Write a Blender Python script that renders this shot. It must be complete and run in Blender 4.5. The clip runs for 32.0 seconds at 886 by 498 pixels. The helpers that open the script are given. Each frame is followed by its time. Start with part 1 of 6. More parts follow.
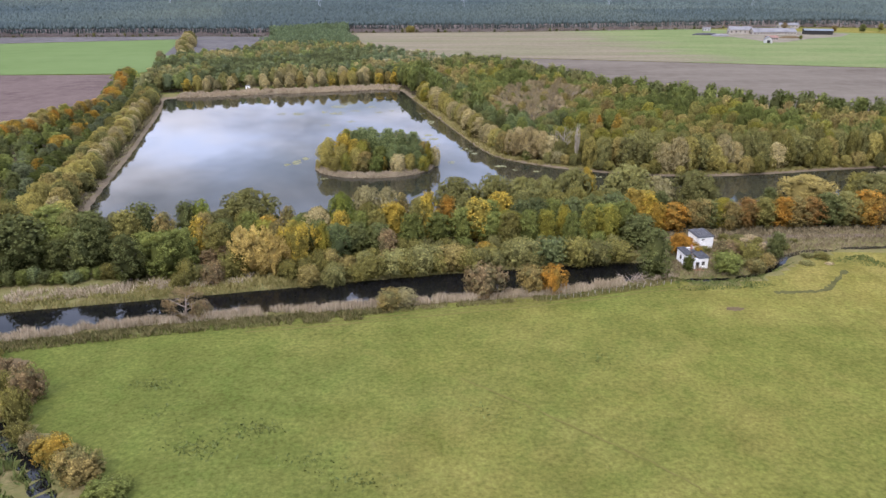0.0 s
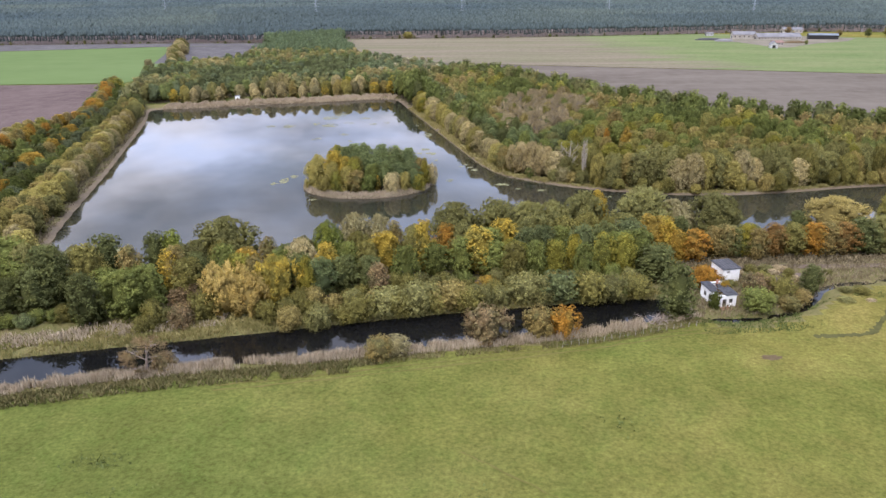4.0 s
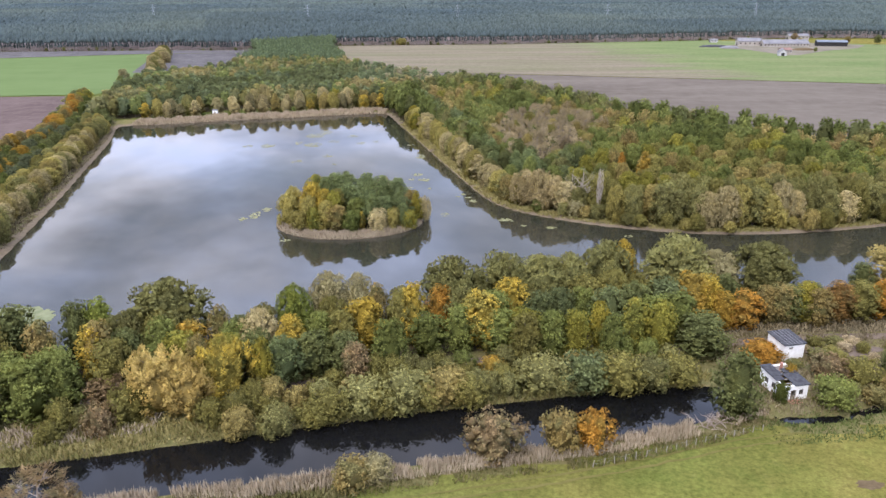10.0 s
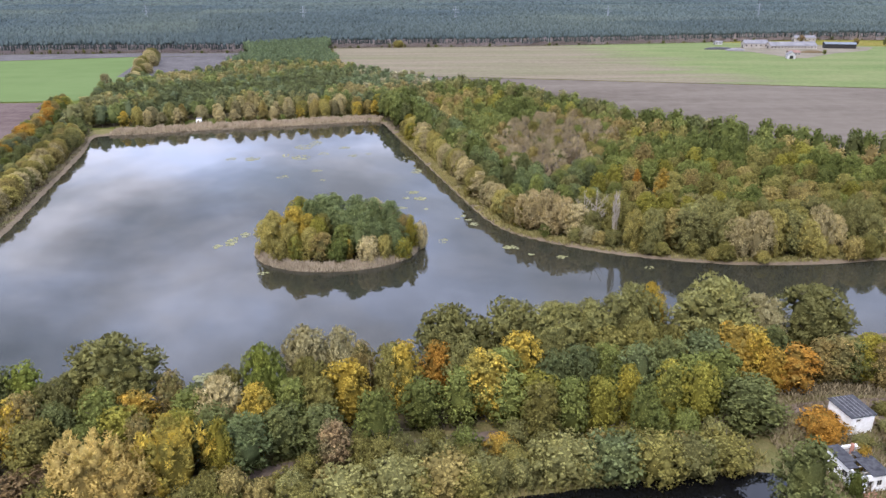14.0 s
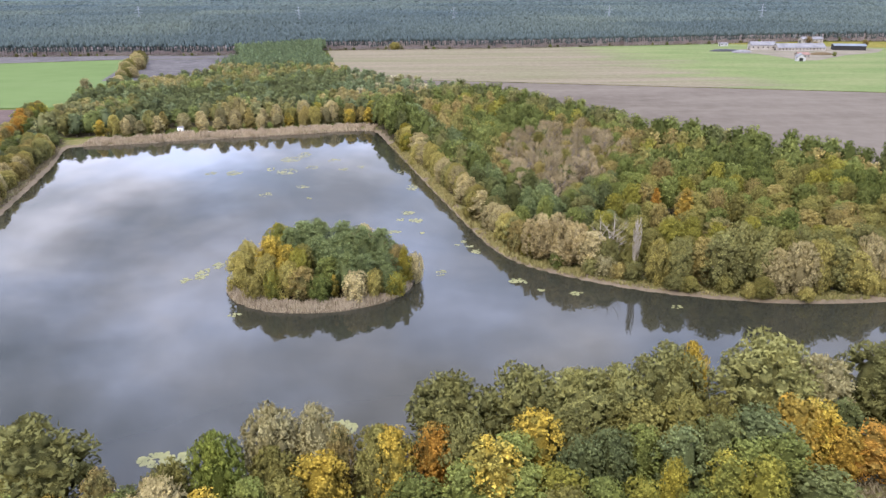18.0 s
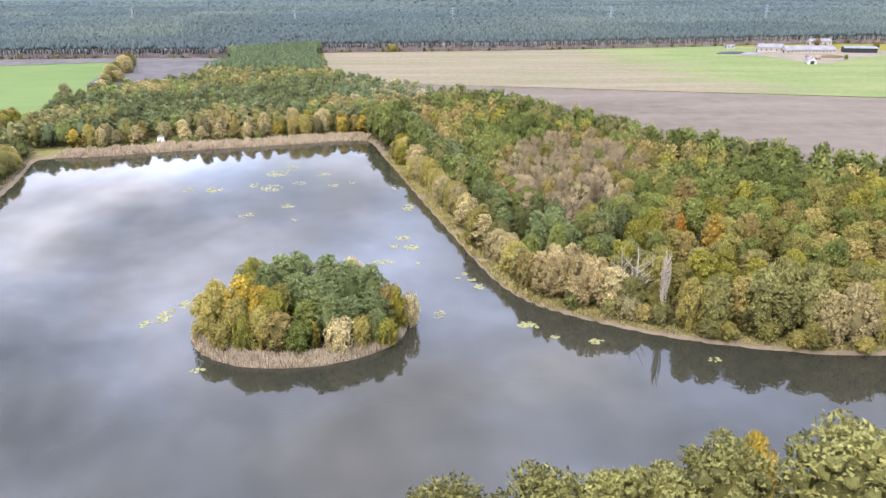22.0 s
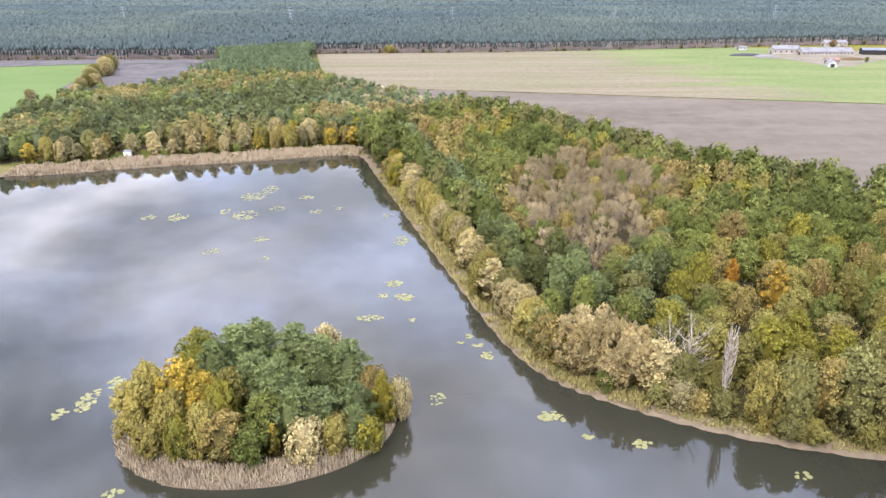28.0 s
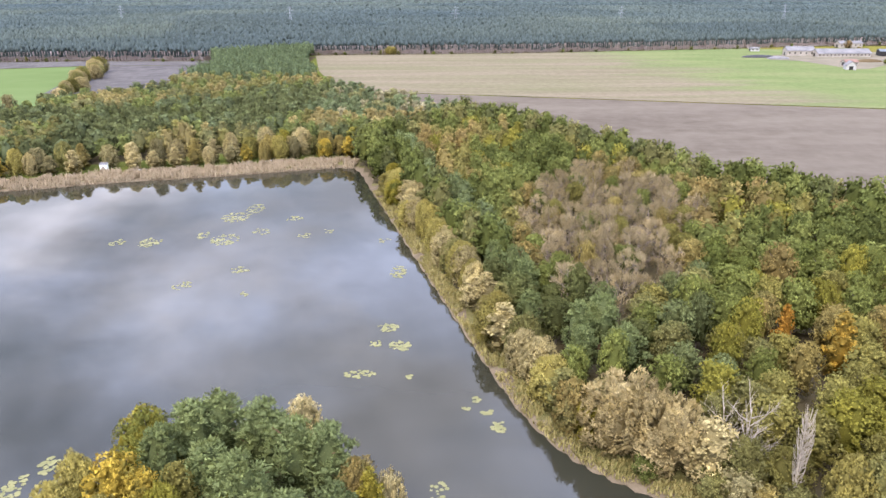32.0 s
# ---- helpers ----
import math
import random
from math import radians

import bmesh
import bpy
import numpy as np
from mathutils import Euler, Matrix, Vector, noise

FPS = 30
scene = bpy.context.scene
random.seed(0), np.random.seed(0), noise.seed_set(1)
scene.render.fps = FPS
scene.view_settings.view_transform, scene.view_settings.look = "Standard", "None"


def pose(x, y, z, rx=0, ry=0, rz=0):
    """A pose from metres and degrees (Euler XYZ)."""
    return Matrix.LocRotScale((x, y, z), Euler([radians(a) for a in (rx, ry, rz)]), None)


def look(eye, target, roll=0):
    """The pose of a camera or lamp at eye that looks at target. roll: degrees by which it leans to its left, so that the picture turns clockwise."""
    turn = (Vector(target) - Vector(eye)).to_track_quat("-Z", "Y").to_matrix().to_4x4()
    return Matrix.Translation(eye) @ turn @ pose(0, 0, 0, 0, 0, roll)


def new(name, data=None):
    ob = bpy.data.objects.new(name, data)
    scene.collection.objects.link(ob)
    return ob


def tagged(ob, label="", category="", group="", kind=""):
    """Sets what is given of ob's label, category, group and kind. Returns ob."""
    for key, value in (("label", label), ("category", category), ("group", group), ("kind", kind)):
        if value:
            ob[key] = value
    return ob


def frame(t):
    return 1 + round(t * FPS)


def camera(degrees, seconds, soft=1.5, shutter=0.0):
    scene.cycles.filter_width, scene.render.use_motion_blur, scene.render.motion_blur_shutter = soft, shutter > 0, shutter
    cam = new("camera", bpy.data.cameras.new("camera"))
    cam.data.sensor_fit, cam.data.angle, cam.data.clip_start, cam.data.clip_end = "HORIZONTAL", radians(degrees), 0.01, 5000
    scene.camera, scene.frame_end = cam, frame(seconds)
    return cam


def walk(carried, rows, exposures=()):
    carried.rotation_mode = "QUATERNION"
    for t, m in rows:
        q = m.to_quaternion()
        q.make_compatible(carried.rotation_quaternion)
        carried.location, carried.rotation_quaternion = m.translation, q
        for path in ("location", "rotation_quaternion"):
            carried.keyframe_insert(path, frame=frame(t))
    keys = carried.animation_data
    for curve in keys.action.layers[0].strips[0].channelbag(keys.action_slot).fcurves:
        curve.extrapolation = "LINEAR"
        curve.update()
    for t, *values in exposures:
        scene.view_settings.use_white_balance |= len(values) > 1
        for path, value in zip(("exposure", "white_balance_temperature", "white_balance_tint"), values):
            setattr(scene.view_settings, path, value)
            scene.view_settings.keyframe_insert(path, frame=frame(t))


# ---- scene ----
import itertools


def aim(x, y, z, yaw, pitch, roll):
    """Camera pose from place, heading, tilt and roll in degrees."""
    return pose(x, y, z, 90 + pitch, 0, yaw) @ pose(0, 0, 0, 0, 0, roll)


cam = camera(63.27, 32.0, soft=1.45)
PATH = [
    (0, aim(0.00, 0.00, 68.00, -0.000, -20.810, -0.036)),
    (1, aim(0.07, 4.14, 68.03, -0.045, -20.744, -0.028)),
    (2, aim(0.19, 8.97, 68.05, -0.059, -20.651, -0.077)),
    (3, aim(0.37, 14.29, 68.07, -0.039, -20.550, -0.169)),
    (4.5, aim(0.56, 22.66, 68.15, -0.082, -20.428, -0.266)),
    (6, aim(0.69, 31.43, 68.33, -0.188, -20.326, -0.232)),
    (8, aim(0.74, 43.35, 68.47, -0.372, -20.278, -0.130)),
    (10, aim(0.93, 55.59, 68.49, -0.445, -20.171, -0.183)),
    (12, aim(1.09, 67.82, 68.40, -0.524, -20.115, -0.214)),
    (14, aim(1.23, 80.09, 68.37, -0.599, -20.110, -0.199)),
    (16, aim(1.46, 92.88, 68.27, -0.608, -20.032, -0.277)),
    (18, aim(1.63, 104.94, 68.05, -0.736, -20.074, -0.229)),
    (20, aim(1.74, 117.36, 67.96, -0.825, -20.106, -0.140)),
    (22, aim(2.00, 129.59, 67.78, -0.835, -20.028, -0.191)),
    (24, aim(2.32, 141.52, 67.49, -0.774, -20.013, -0.166)),
    (26, aim(2.45, 153.80, 67.15, -0.813, -20.012, -0.089)),
    (28, aim(2.58, 165.84, 66.94, -0.887, -20.082, -0.098)),
    (30, aim(2.82, 178.13, 66.80, -0.817, -20.104, -0.070)),
    (32, aim(2.96, 190.31, 66.62, -0.679, -20.106, -0.124)),
]
walk(cam, PATH, [(0, -0.17, 6300, 14), (4, -0.17, 6300, 14), (10, -0.08, 6250, 14), (16, -0.08, 6250, 14), (18, 0.12, 6300, 14), (20, 0.4, 6400, 14),
                 (22, 0.52, 6450, 14), (24, 0.52, 6500, 14), (29, 0.5, 6500, 14), (32, 0.34, 6500, 14)])

# ---- sky and sun ----
SUN_ELEV, SUN_AZ = radians(50), radians(205)   # azimuth clockwise from +y
world = bpy.data.worlds.new("sky")
scene.world = world
world.use_nodes = True
wt = world.node_tree
for n in list(wt.nodes):
    wt.nodes.remove(n)


def wnode(kind, **kw):
    n = wt.nodes.new(kind)
    for k, v in kw.items():
        if k == "ins":
            for i, val in v.items():
                if isinstance(val, bpy.types.NodeSocket):
                    wt.links.new(val, n.inputs[i])
                else:
                    n.inputs[i].default_value = val
        elif k == "operation":
            n.operation = v
        elif k == "blend_type":
            n.blend_type = v
        elif k == "data_type":
            n.data_type = v
    return n


sky = wt.nodes.new("ShaderNodeTexSky")
sky.sky_type = "NISHITA"
sky.sun_disc = False
sky.sun_elevation, sky.sun_rotation = SUN_ELEV, SUN_AZ
sky.air_density, sky.dust_density = 1.0, 2.0
geo = wt.nodes.new("ShaderNodeTexCoord")
sep = wnode("ShaderNodeSeparateXYZ", ins={0: geo.outputs["Generated"]})
up = wnode("ShaderNodeMath", operation="MAXIMUM", ins={0: sep.outputs[2], 1: 0.0})
upo = wnode("ShaderNodeMath", operation="ADD", ins={0: up.outputs[0], 1: 0.16})
cx = wnode("ShaderNodeMath", operation="DIVIDE", ins={0: sep.outputs[0], 1: upo.outputs[0]})
cy = wnode("ShaderNodeMath", operation="DIVIDE", ins={0: sep.outputs[1], 1: upo.outputs[0]})
flat = wnode("ShaderNodeCombineXYZ", ins={0: cx.outputs[0], 1: cy.outputs[0], 2: 7.7})
big = wnode("ShaderNodeTexNoise", ins={"Vector": flat.outputs[0], "Scale": 0.9, "Detail": 8.0, "Roughness": 0.56, "Distortion": 0.4})
cover = wnode("ShaderNodeMapRange", ins={0: big.outputs[0], 1: 0.36, 2: 0.56, 3: 0.2, 4: 1.0})
fine = wnode("ShaderNodeTexNoise", ins={"Vector": flat.outputs[0], "Scale": 1.3, "Detail": 8.0, "Roughness": 0.58})
shade = wnode("ShaderNodeMapRange", ins={0: fine.outputs[0], 1: 0.36, 2: 0.62, 3: 6.6, 4: 15.5})
grey = wnode("ShaderNodeCombineColor", ins={0: shade.outputs[0], 1: shade.outputs[0], 2: shade.outputs[0]})
cast = wnode("ShaderNodeTexNoise", ins={"Vector": flat.outputs[0], "Scale": 2.1, "Detail": 5.0, "Roughness": 0.5})
warmth = wnode("ShaderNodeMapRange", ins={0: cast.outputs[0], 1: 0.40, 2: 0.62, 3: 0.0, 4: 1.0})
hue = wnode("ShaderNodeMix", data_type="RGBA", ins={0: warmth.outputs[0], 6: (0.85, 0.965, 1.31, 1), 7: (0.985, 1.0, 1.15, 1)})
tint = wnode("ShaderNodeMix", data_type="RGBA", blend_type="MULTIPLY", ins={0: 1.0, 6: grey.outputs[0], 7: hue.outputs[2]})
mix = wnode("ShaderNodeMix", data_type="RGBA", ins={0: cover.outputs[0], 6: sky.outputs[0], 7: tint.outputs[2]})
rise = wnode("ShaderNodeMapRange", ins={0: up.outputs[0], 1: 0.05, 2: 0.6, 3: 0.95, 4: 2.85})
lift = wnode("ShaderNodeCombineColor", ins={0: rise.outputs[0], 1: rise.outputs[0], 2: rise.outputs[0]})
dome = wnode("ShaderNodeMix", data_type="RGBA", blend_type="MULTIPLY", ins={0: 1.0, 6: mix.outputs[2], 7: lift.outputs[0]})
bg = wnode("ShaderNodeBackground", ins={0: dome.outputs[2], 1: 0.115})
wo = wnode("ShaderNodeOutputWorld", ins={0: bg.outputs[0]})

sun_data = bpy.data.lights.new("sun", "SUN")
sun_data.energy, sun_data.angle, sun_data.color = 2.75, radians(16), (1.0, 0.92, 0.78)
sun = new("sun", sun_data)
sd = Vector((math.sin(SUN_AZ) * math.cos(SUN_ELEV), math.cos(SUN_AZ) * math.cos(SUN_ELEV), math.sin(SUN_ELEV)))
sun.matrix_world = look(sd * 500, (0, 0, 0))

# ---- materials ----
MATS = {}


class Nodes:
    """Short hand for building a node material."""

    def __init__(self, name):
        self.m = bpy.data.materials.new(name)
        self.m.use_nodes = True
        self.t = self.m.node_tree
        self.b = self.t.nodes["Principled BSDF"]
        MATS[name] = self.m

    def add(self, kind, ins=None, **kw):
        n = self.t.nodes.new(kind)
        if "op" in kw:
            n.operation = kw["op"]
        if "blend" in kw:
            n.blend_type = kw["blend"]
        if "dtype" in kw:
            n.data_type = kw["dtype"]
        if "attr" in kw:
            n.attribute_name = kw["attr"]
        for i, v in (ins or {}).items():
            self.put(v, n.inputs[i])
        return n

    def put(self, v, socket):
        if isinstance(v, bpy.types.NodeSocket):
            self.t.links.new(v, socket)
        else:
            socket.default_value = v

    def noise(self, scale, detail=4.0, rough=0.55, vec=None, dist=0.0):
        if vec is None:
            vec = self.add("ShaderNodeNewGeometry").outputs["Position"]
        return self.add("ShaderNodeTexNoise", {"Vector": vec, "Scale": scale, "Detail": detail, "Roughness": rough, "Distortion": dist}).outputs[0]

    def span(self, v, a, b, c=0.0, d=1.0):
        return self.add("ShaderNodeMapRange", {0: v, 1: a, 2: b, 3: c, 4: d}).outputs[0]

    def mix(self, f, a, b, blend="MIX"):
        a = (*a, 1) if isinstance(a, tuple) and len(a) == 3 else a
        b = (*b, 1) if isinstance(b, tuple) and len(b) == 3 else b
        return self.add("ShaderNodeMix", {0: f, 6: a, 7: b}, dtype="RGBA", blend=blend).outputs[2]

    def math(self, op, a, b):
        return self.add("ShaderNodeMath", {0: a, 1: b}, op=op).outputs[0]

    def bump(self, h, strength, dist):
        self.put(self.add("ShaderNodeBump", {"Height": h, "Strength": strength, "Distance": dist}).outputs[0], self.b.inputs["Normal"])

    def done(self, colour, rough=0.9, spec=0.2, **kw):
        colour = (*colour, 1) if isinstance(colour, tuple) and len(colour) == 3 else colour
        self.put(colour, self.b.inputs["Base Color"])
        self.put(rough, self.b.inputs["Roughness"])
        self.put(spec, self.b.inputs["Specular IOR Level"])
        for k, v in kw.items():
            self.put(v, self.b.inputs[k])
        return self.m


def gradient(colour, k):
    return tuple(min(1.0, c * k) for c in colour)


LEAF = {
    "green": (0.166, 0.184, 0.050), "dark": (0.117, 0.127, 0.045), "darkgreen": (0.114, 0.132, 0.035),
    "olive": (0.207, 0.185, 0.054), "bluegreen": (0.138, 0.158, 0.064), "lime": (0.237, 0.218, 0.041),
    "yellowgreen": (0.303, 0.252, 0.040), "yellow": (0.483, 0.345, 0.057), "gold": (0.416, 0.258, 0.043),
    "orange": (0.416, 0.211, 0.037), "rust": (0.323, 0.150, 0.041), "russet": (0.258, 0.145, 0.045), "ochre": (0.279, 0.209, 0.075),
    "brown": (0.247, 0.173, 0.087), "apricot": (0.616, 0.447, 0.143), "pale": (0.433, 0.356, 0.172),
    "willow": (0.208, 0.195, 0.070), "darkwillow": (0.197, 0.188, 0.066), "grey": (0.280, 0.243, 0.118),
    "lightgreen": (0.194, 0.220, 0.046), "pine": (0.186, 0.222, 0.090), "heath": (0.395, 0.312, 0.182), "blush": (0.420, 0.330, 0.160),
    "conifer": (0.121, 0.136, 0.069), "soft": (0.337, 0.286, 0.086), "tawny": (0.294, 0.233, 0.080),
}
WORDS = {"green": "green", "dark": "dark green", "darkgreen": "deep green", "olive": "olive-green", "bluegreen": "blue-green", "lime": "light green",
         "yellowgreen": "yellow-green", "yellow": "yellow", "gold": "golden", "orange": "orange", "rust": "rust-red", "russet": "russet", "ochre": "ochre", "brown": "brown",
         "apricot": "apricot-coloured", "pale": "pale yellow", "willow": "grey-green", "darkwillow": "dark grey-green", "grey": "silver-grey",
         "lightgreen": "bright green", "pine": "dark blue-green", "heath": "bare reddish-brown", "blush": "faded pinkish-tan", "conifer": "dark blue-green", "soft": "soft yellow-green", "tawny": "yellowish olive"}


def leaf_material(name, colour=None, rough=1.0, second=None):
    n = Nodes("leaf_" + name)
    if colour is None:
        base = n.add("ShaderNodeAttribute", attr="leaf_tone").outputs["Color"]
    else:
        r = n.add("ShaderNodeObjectInfo").outputs["Random"]
        base = n.mix(r, gradient(colour, 0.74), gradient(colour, 1.22))
        if second:
            turn = n.math("ADD", n.noise(0.33, 3.0, 0.6), n.span(r, 0, 1, -0.10, 0.10))
            base = n.mix(n.span(turn, 0.47, 0.62, 0.0, 0.7), base, second)
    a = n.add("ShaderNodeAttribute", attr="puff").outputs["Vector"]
    # length of puff multiplies the colour, carrying the painted inner shade
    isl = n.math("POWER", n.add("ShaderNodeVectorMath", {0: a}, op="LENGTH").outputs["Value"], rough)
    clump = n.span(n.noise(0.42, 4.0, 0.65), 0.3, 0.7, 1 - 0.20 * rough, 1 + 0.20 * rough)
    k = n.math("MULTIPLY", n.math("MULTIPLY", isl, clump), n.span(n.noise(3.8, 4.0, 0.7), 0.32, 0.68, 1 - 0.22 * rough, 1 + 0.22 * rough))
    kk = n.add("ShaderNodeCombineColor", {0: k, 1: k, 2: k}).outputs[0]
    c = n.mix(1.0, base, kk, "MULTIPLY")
    warm = n.mix(1.0, c, (1.30, 1.16, 0.80), "MULTIPLY")
    c = n.mix(n.span(n.noise(0.3, 3.0), 0.45, 0.72, 0.0, 0.35), c, warm)
    w = n.add("ShaderNodeVectorTransform", {0: a})
    w.vector_type, w.convert_from, w.convert_to = "NORMAL", "OBJECT", "WORLD"
    bp = n.add("ShaderNodeBump", {"Height": n.noise(4.0, 3.0, 0.7), "Strength": 0.7, "Distance": 0.16, "Normal": w.outputs[0]})
    n.put(bp.outputs[0], n.b.inputs["Normal"])
    m = n.done(c, 0.85, 0.02)
    tr = n.add("ShaderNodeBsdfTranslucent", {0: n.mix(1.0, c, (1.12, 1.08, 0.78), "MULTIPLY")})
    mx = n.add("ShaderNodeMixShader", {0: 0.24, 1: n.b.outputs[0], 2: tr.outputs[0]})
    n.put(mx.outputs[0], n.t.nodes["Material Output"].inputs[0])
    return m


# crowns that have turned only in part keep green or dull patches
TURNING = {"yellow": (0.160, 0.160, 0.048), "gold": (0.192, 0.160, 0.044), "orange": (0.208, 0.160, 0.044), "rust": (0.160, 0.120, 0.044), "russet": (0.136, 0.128, 0.052),
           "ochre": (0.152, 0.152, 0.060), "yellowgreen": (0.120, 0.148, 0.044), "apricot": (0.46, 0.36, 0.11), "brown": (0.152, 0.144, 0.068)}
for key, col in LEAF.items():
    leaf_material(key, col, 1.0, TURNING.get(key))
leaf_material("mixed", None, 0.9)
# distant pines: weaker tone contrast stands for haze
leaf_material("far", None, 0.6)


def bark(name, c1, c2):
    n = Nodes(name)
    f = n.span(n.noise(2.5, 5.0), 0.35, 0.65)
    n.bump(n.noise(9.0), 0.5, 0.05)
    return n.done(n.mix(f, c1, c2), 0.95, 0.1)


bark("bark", (0.07, 0.055, 0.042), (0.15, 0.125, 0.10))
bark("bark_pine", (0.17, 0.085, 0.05), (0.26, 0.15, 0.10))
# pinkish-grey bark, paled further to take in distant haze
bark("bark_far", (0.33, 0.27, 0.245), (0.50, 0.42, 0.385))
bark("bark_birch", (0.20, 0.155, 0.12), (0.34, 0.275, 0.22))
bark("bark_dead", (0.27, 0.23, 0.18), (0.41, 0.355, 0.285))


def soil(name, dark, light, scale, furrow=None, blotch=0.02, streak=None):
    n = Nodes(name)
    f = n.span(n.noise(scale, 6.0, 0.65), 0.32, 0.68)
    c = n.mix(f, dark, light)
    c = n.mix(n.span(n.noise(blotch, 4.0), 0.42, 0.62, 0.0, 0.7), c, n.mix(0.5, c, gradient(light, 1.15)))
    p = n.add("ShaderNodeNewGeometry").outputs["Position"]
    if furrow:
        m = n.add("ShaderNodeMapping", {"Vector": p, "Rotation": (0, 0, radians(furrow[0]))}).outputs[0]
        wv = n.add("ShaderNodeTexWave", {"Vector": m, "Scale": furrow[1], "Distortion": 3.0, "Detail": 3.0, "Detail Scale": 0.6}).outputs[1]
        c = n.mix(n.span(wv, 0.35, 0.9, 0.0, furrow[2]), c, gradient(dark, 0.72))
    if streak:
        m = n.add("ShaderNodeMapping", {"Vector": p, "Rotation": (0, 0, radians(streak[0])), "Scale": (0.007, 0.030, 0.01)}).outputs[0]
        st = n.noise(1.0, 7.0, 0.62, m)
        c = n.mix(n.span(st, 0.40, 0.72, 0.0, 0.55), c, streak[1])
    n.bump(n.noise(1.5, 5.0), 0.6, 0.25)
    return n.done(c, 0.95, 0.0)


soil("ploughed_brown", (0.084, 0.060, 0.054), (0.128, 0.097, 0.084), 0.12, (40, 0.12, 0.45))
soil("ploughed_east", (0.084, 0.068, 0.053), (0.117, 0.099, 0.079), 0.10, None, 0.007, (15, (0.156, 0.134, 0.106)))
soil("ploughed_dark", (0.070, 0.064, 0.062), (0.125, 0.115, 0.108), 0.08, (60, 0.10, 0.5))
soil("forest_floor", (0.040, 0.032, 0.020), (0.085, 0.070, 0.038), 0.4)
# this blue-green carries the horizon haze in the colour
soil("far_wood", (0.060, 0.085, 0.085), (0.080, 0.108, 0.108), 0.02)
soil("yard", (0.105, 0.098, 0.066), (0.180, 0.152, 0.118), 0.06)
soil("bank", (0.098, 0.076, 0.050), (0.155, 0.120, 0.080), 0.7)
soil("wet_soil", (0.046, 0.046, 0.018), (0.080, 0.074, 0.028), 0.5)
soil("rut", (0.086, 0.078, 0.022), (0.120, 0.104, 0.034), 0.7)
soil("bare_earth", (0.070, 0.050, 0.026), (0.115, 0.084, 0.048), 0.9)
soil("track", (0.085, 0.064, 0.048), (0.145, 0.110, 0.082), 0.8)
# crop green with a touch of blue added for haze
soil("green_crop", (0.084, 0.118, 0.042), (0.100, 0.134, 0.052), 0.05, None, 0.006, (-12, (0.114, 0.146, 0.062)))


def meadow_material():
    n = Nodes("meadow")
    a = n.mix(n.span(n.noise(0.045, 6.0, 0.65, dist=0.4), 0.36, 0.64), (0.142, 0.122, 0.030), (0.188, 0.146, 0.046))
    b = n.mix(n.span(n.noise(0.014, 5.0, 0.6, dist=0.6), 0.40, 0.62), (0.110, 0.110, 0.026), a)
    px = n.add("ShaderNodeSeparateXYZ", {0: n.add("ShaderNodeNewGeometry").outputs["Position"]}).outputs[0]
    damp = n.span(n.math("ADD", px, n.span(n.noise(0.02, 4.0), 0.3, 0.7, -40, 40)), -45, 60, 0.85, 0.0)
    b = n.mix(damp, b, (0.082, 0.096, 0.023))
    fine = n.span(n.noise(1.3, 8.0, 0.74), 0.3, 0.7, 0.56, 1.38)
    mid = n.span(n.noise(0.09, 5.0, 0.65), 0.32, 0.68, 0.82, 1.12)
    k = n.math("MULTIPLY", fine, mid)
    c = n.mix(1.0, b, n.add("ShaderNodeCombineColor", {0: k, 1: k, 2: k}).outputs[0], "MULTIPLY")
    c = n.mix(n.span(n.noise(0.22, 5.0, 0.65), 0.46, 0.66, 0.0, 0.45), c, n.mix(1.0, c, (0.72, 0.88, 0.75), "MULTIPLY"))
    straw = n.span(n.noise(0.5, 6.0, 0.7), 0.60, 0.74, 0.0, 0.25)
    c = n.mix(straw, c, (0.22, 0.19, 0.07))
    n.bump(n.noise(1.1, 7.0, 0.7), 0.8, 0.28)
    return n.done(c, 0.9, 0.0)


meadow_material()


def stubble_material():
    n = Nodes("stubble")
    p = n.add("ShaderNodeNewGeometry").outputs["Position"]

    def streaks(long_, wide, turn, detail=6.0):
        return n.noise(1.0, detail, 0.62, n.add("ShaderNodeMapping", {"Vector": p, "Scale": (long_, wide, 0.01), "Rotation": (0, 0, radians(turn))}).outputs[0])

    # field colours hold slightly more blue, painted in for distance haze
    a = n.mix(n.span(streaks(0.007, 0.06, 13), 0.36, 0.64), (0.130, 0.114, 0.072), (0.165, 0.134, 0.096))
    a = n.mix(n.span(streaks(0.005, 0.028, 12), 0.44, 0.64, 0.0, 0.35), a, (0.118, 0.124, 0.060))
    x = n.add("ShaderNodeSeparateXYZ", {0: p})
    edge = n.math("ADD", n.math("ADD", x.outputs[0], n.math("MULTIPLY", x.outputs[1], 0.14)), n.span(streaks(0.006, 0.03, 12), 0.3, 0.7, -60, 60))
    g = n.mix(n.span(streaks(0.010, 0.03, 20), 0.35, 0.65), (0.100, 0.130, 0.050), (0.138, 0.150, 0.068))
    c = n.mix(n.span(edge, 270, 350), a, g)
    k = n.span(n.noise(0.25, 6.0, 0.7), 0.3, 0.7, 0.86, 1.14)
    c = n.mix(1.0, c, n.add("ShaderNodeCombineColor", {0: k, 1: k, 2: k}).outputs[0], "MULTIPLY")
    return n.done(c, 0.95, 0.0)


stubble_material()


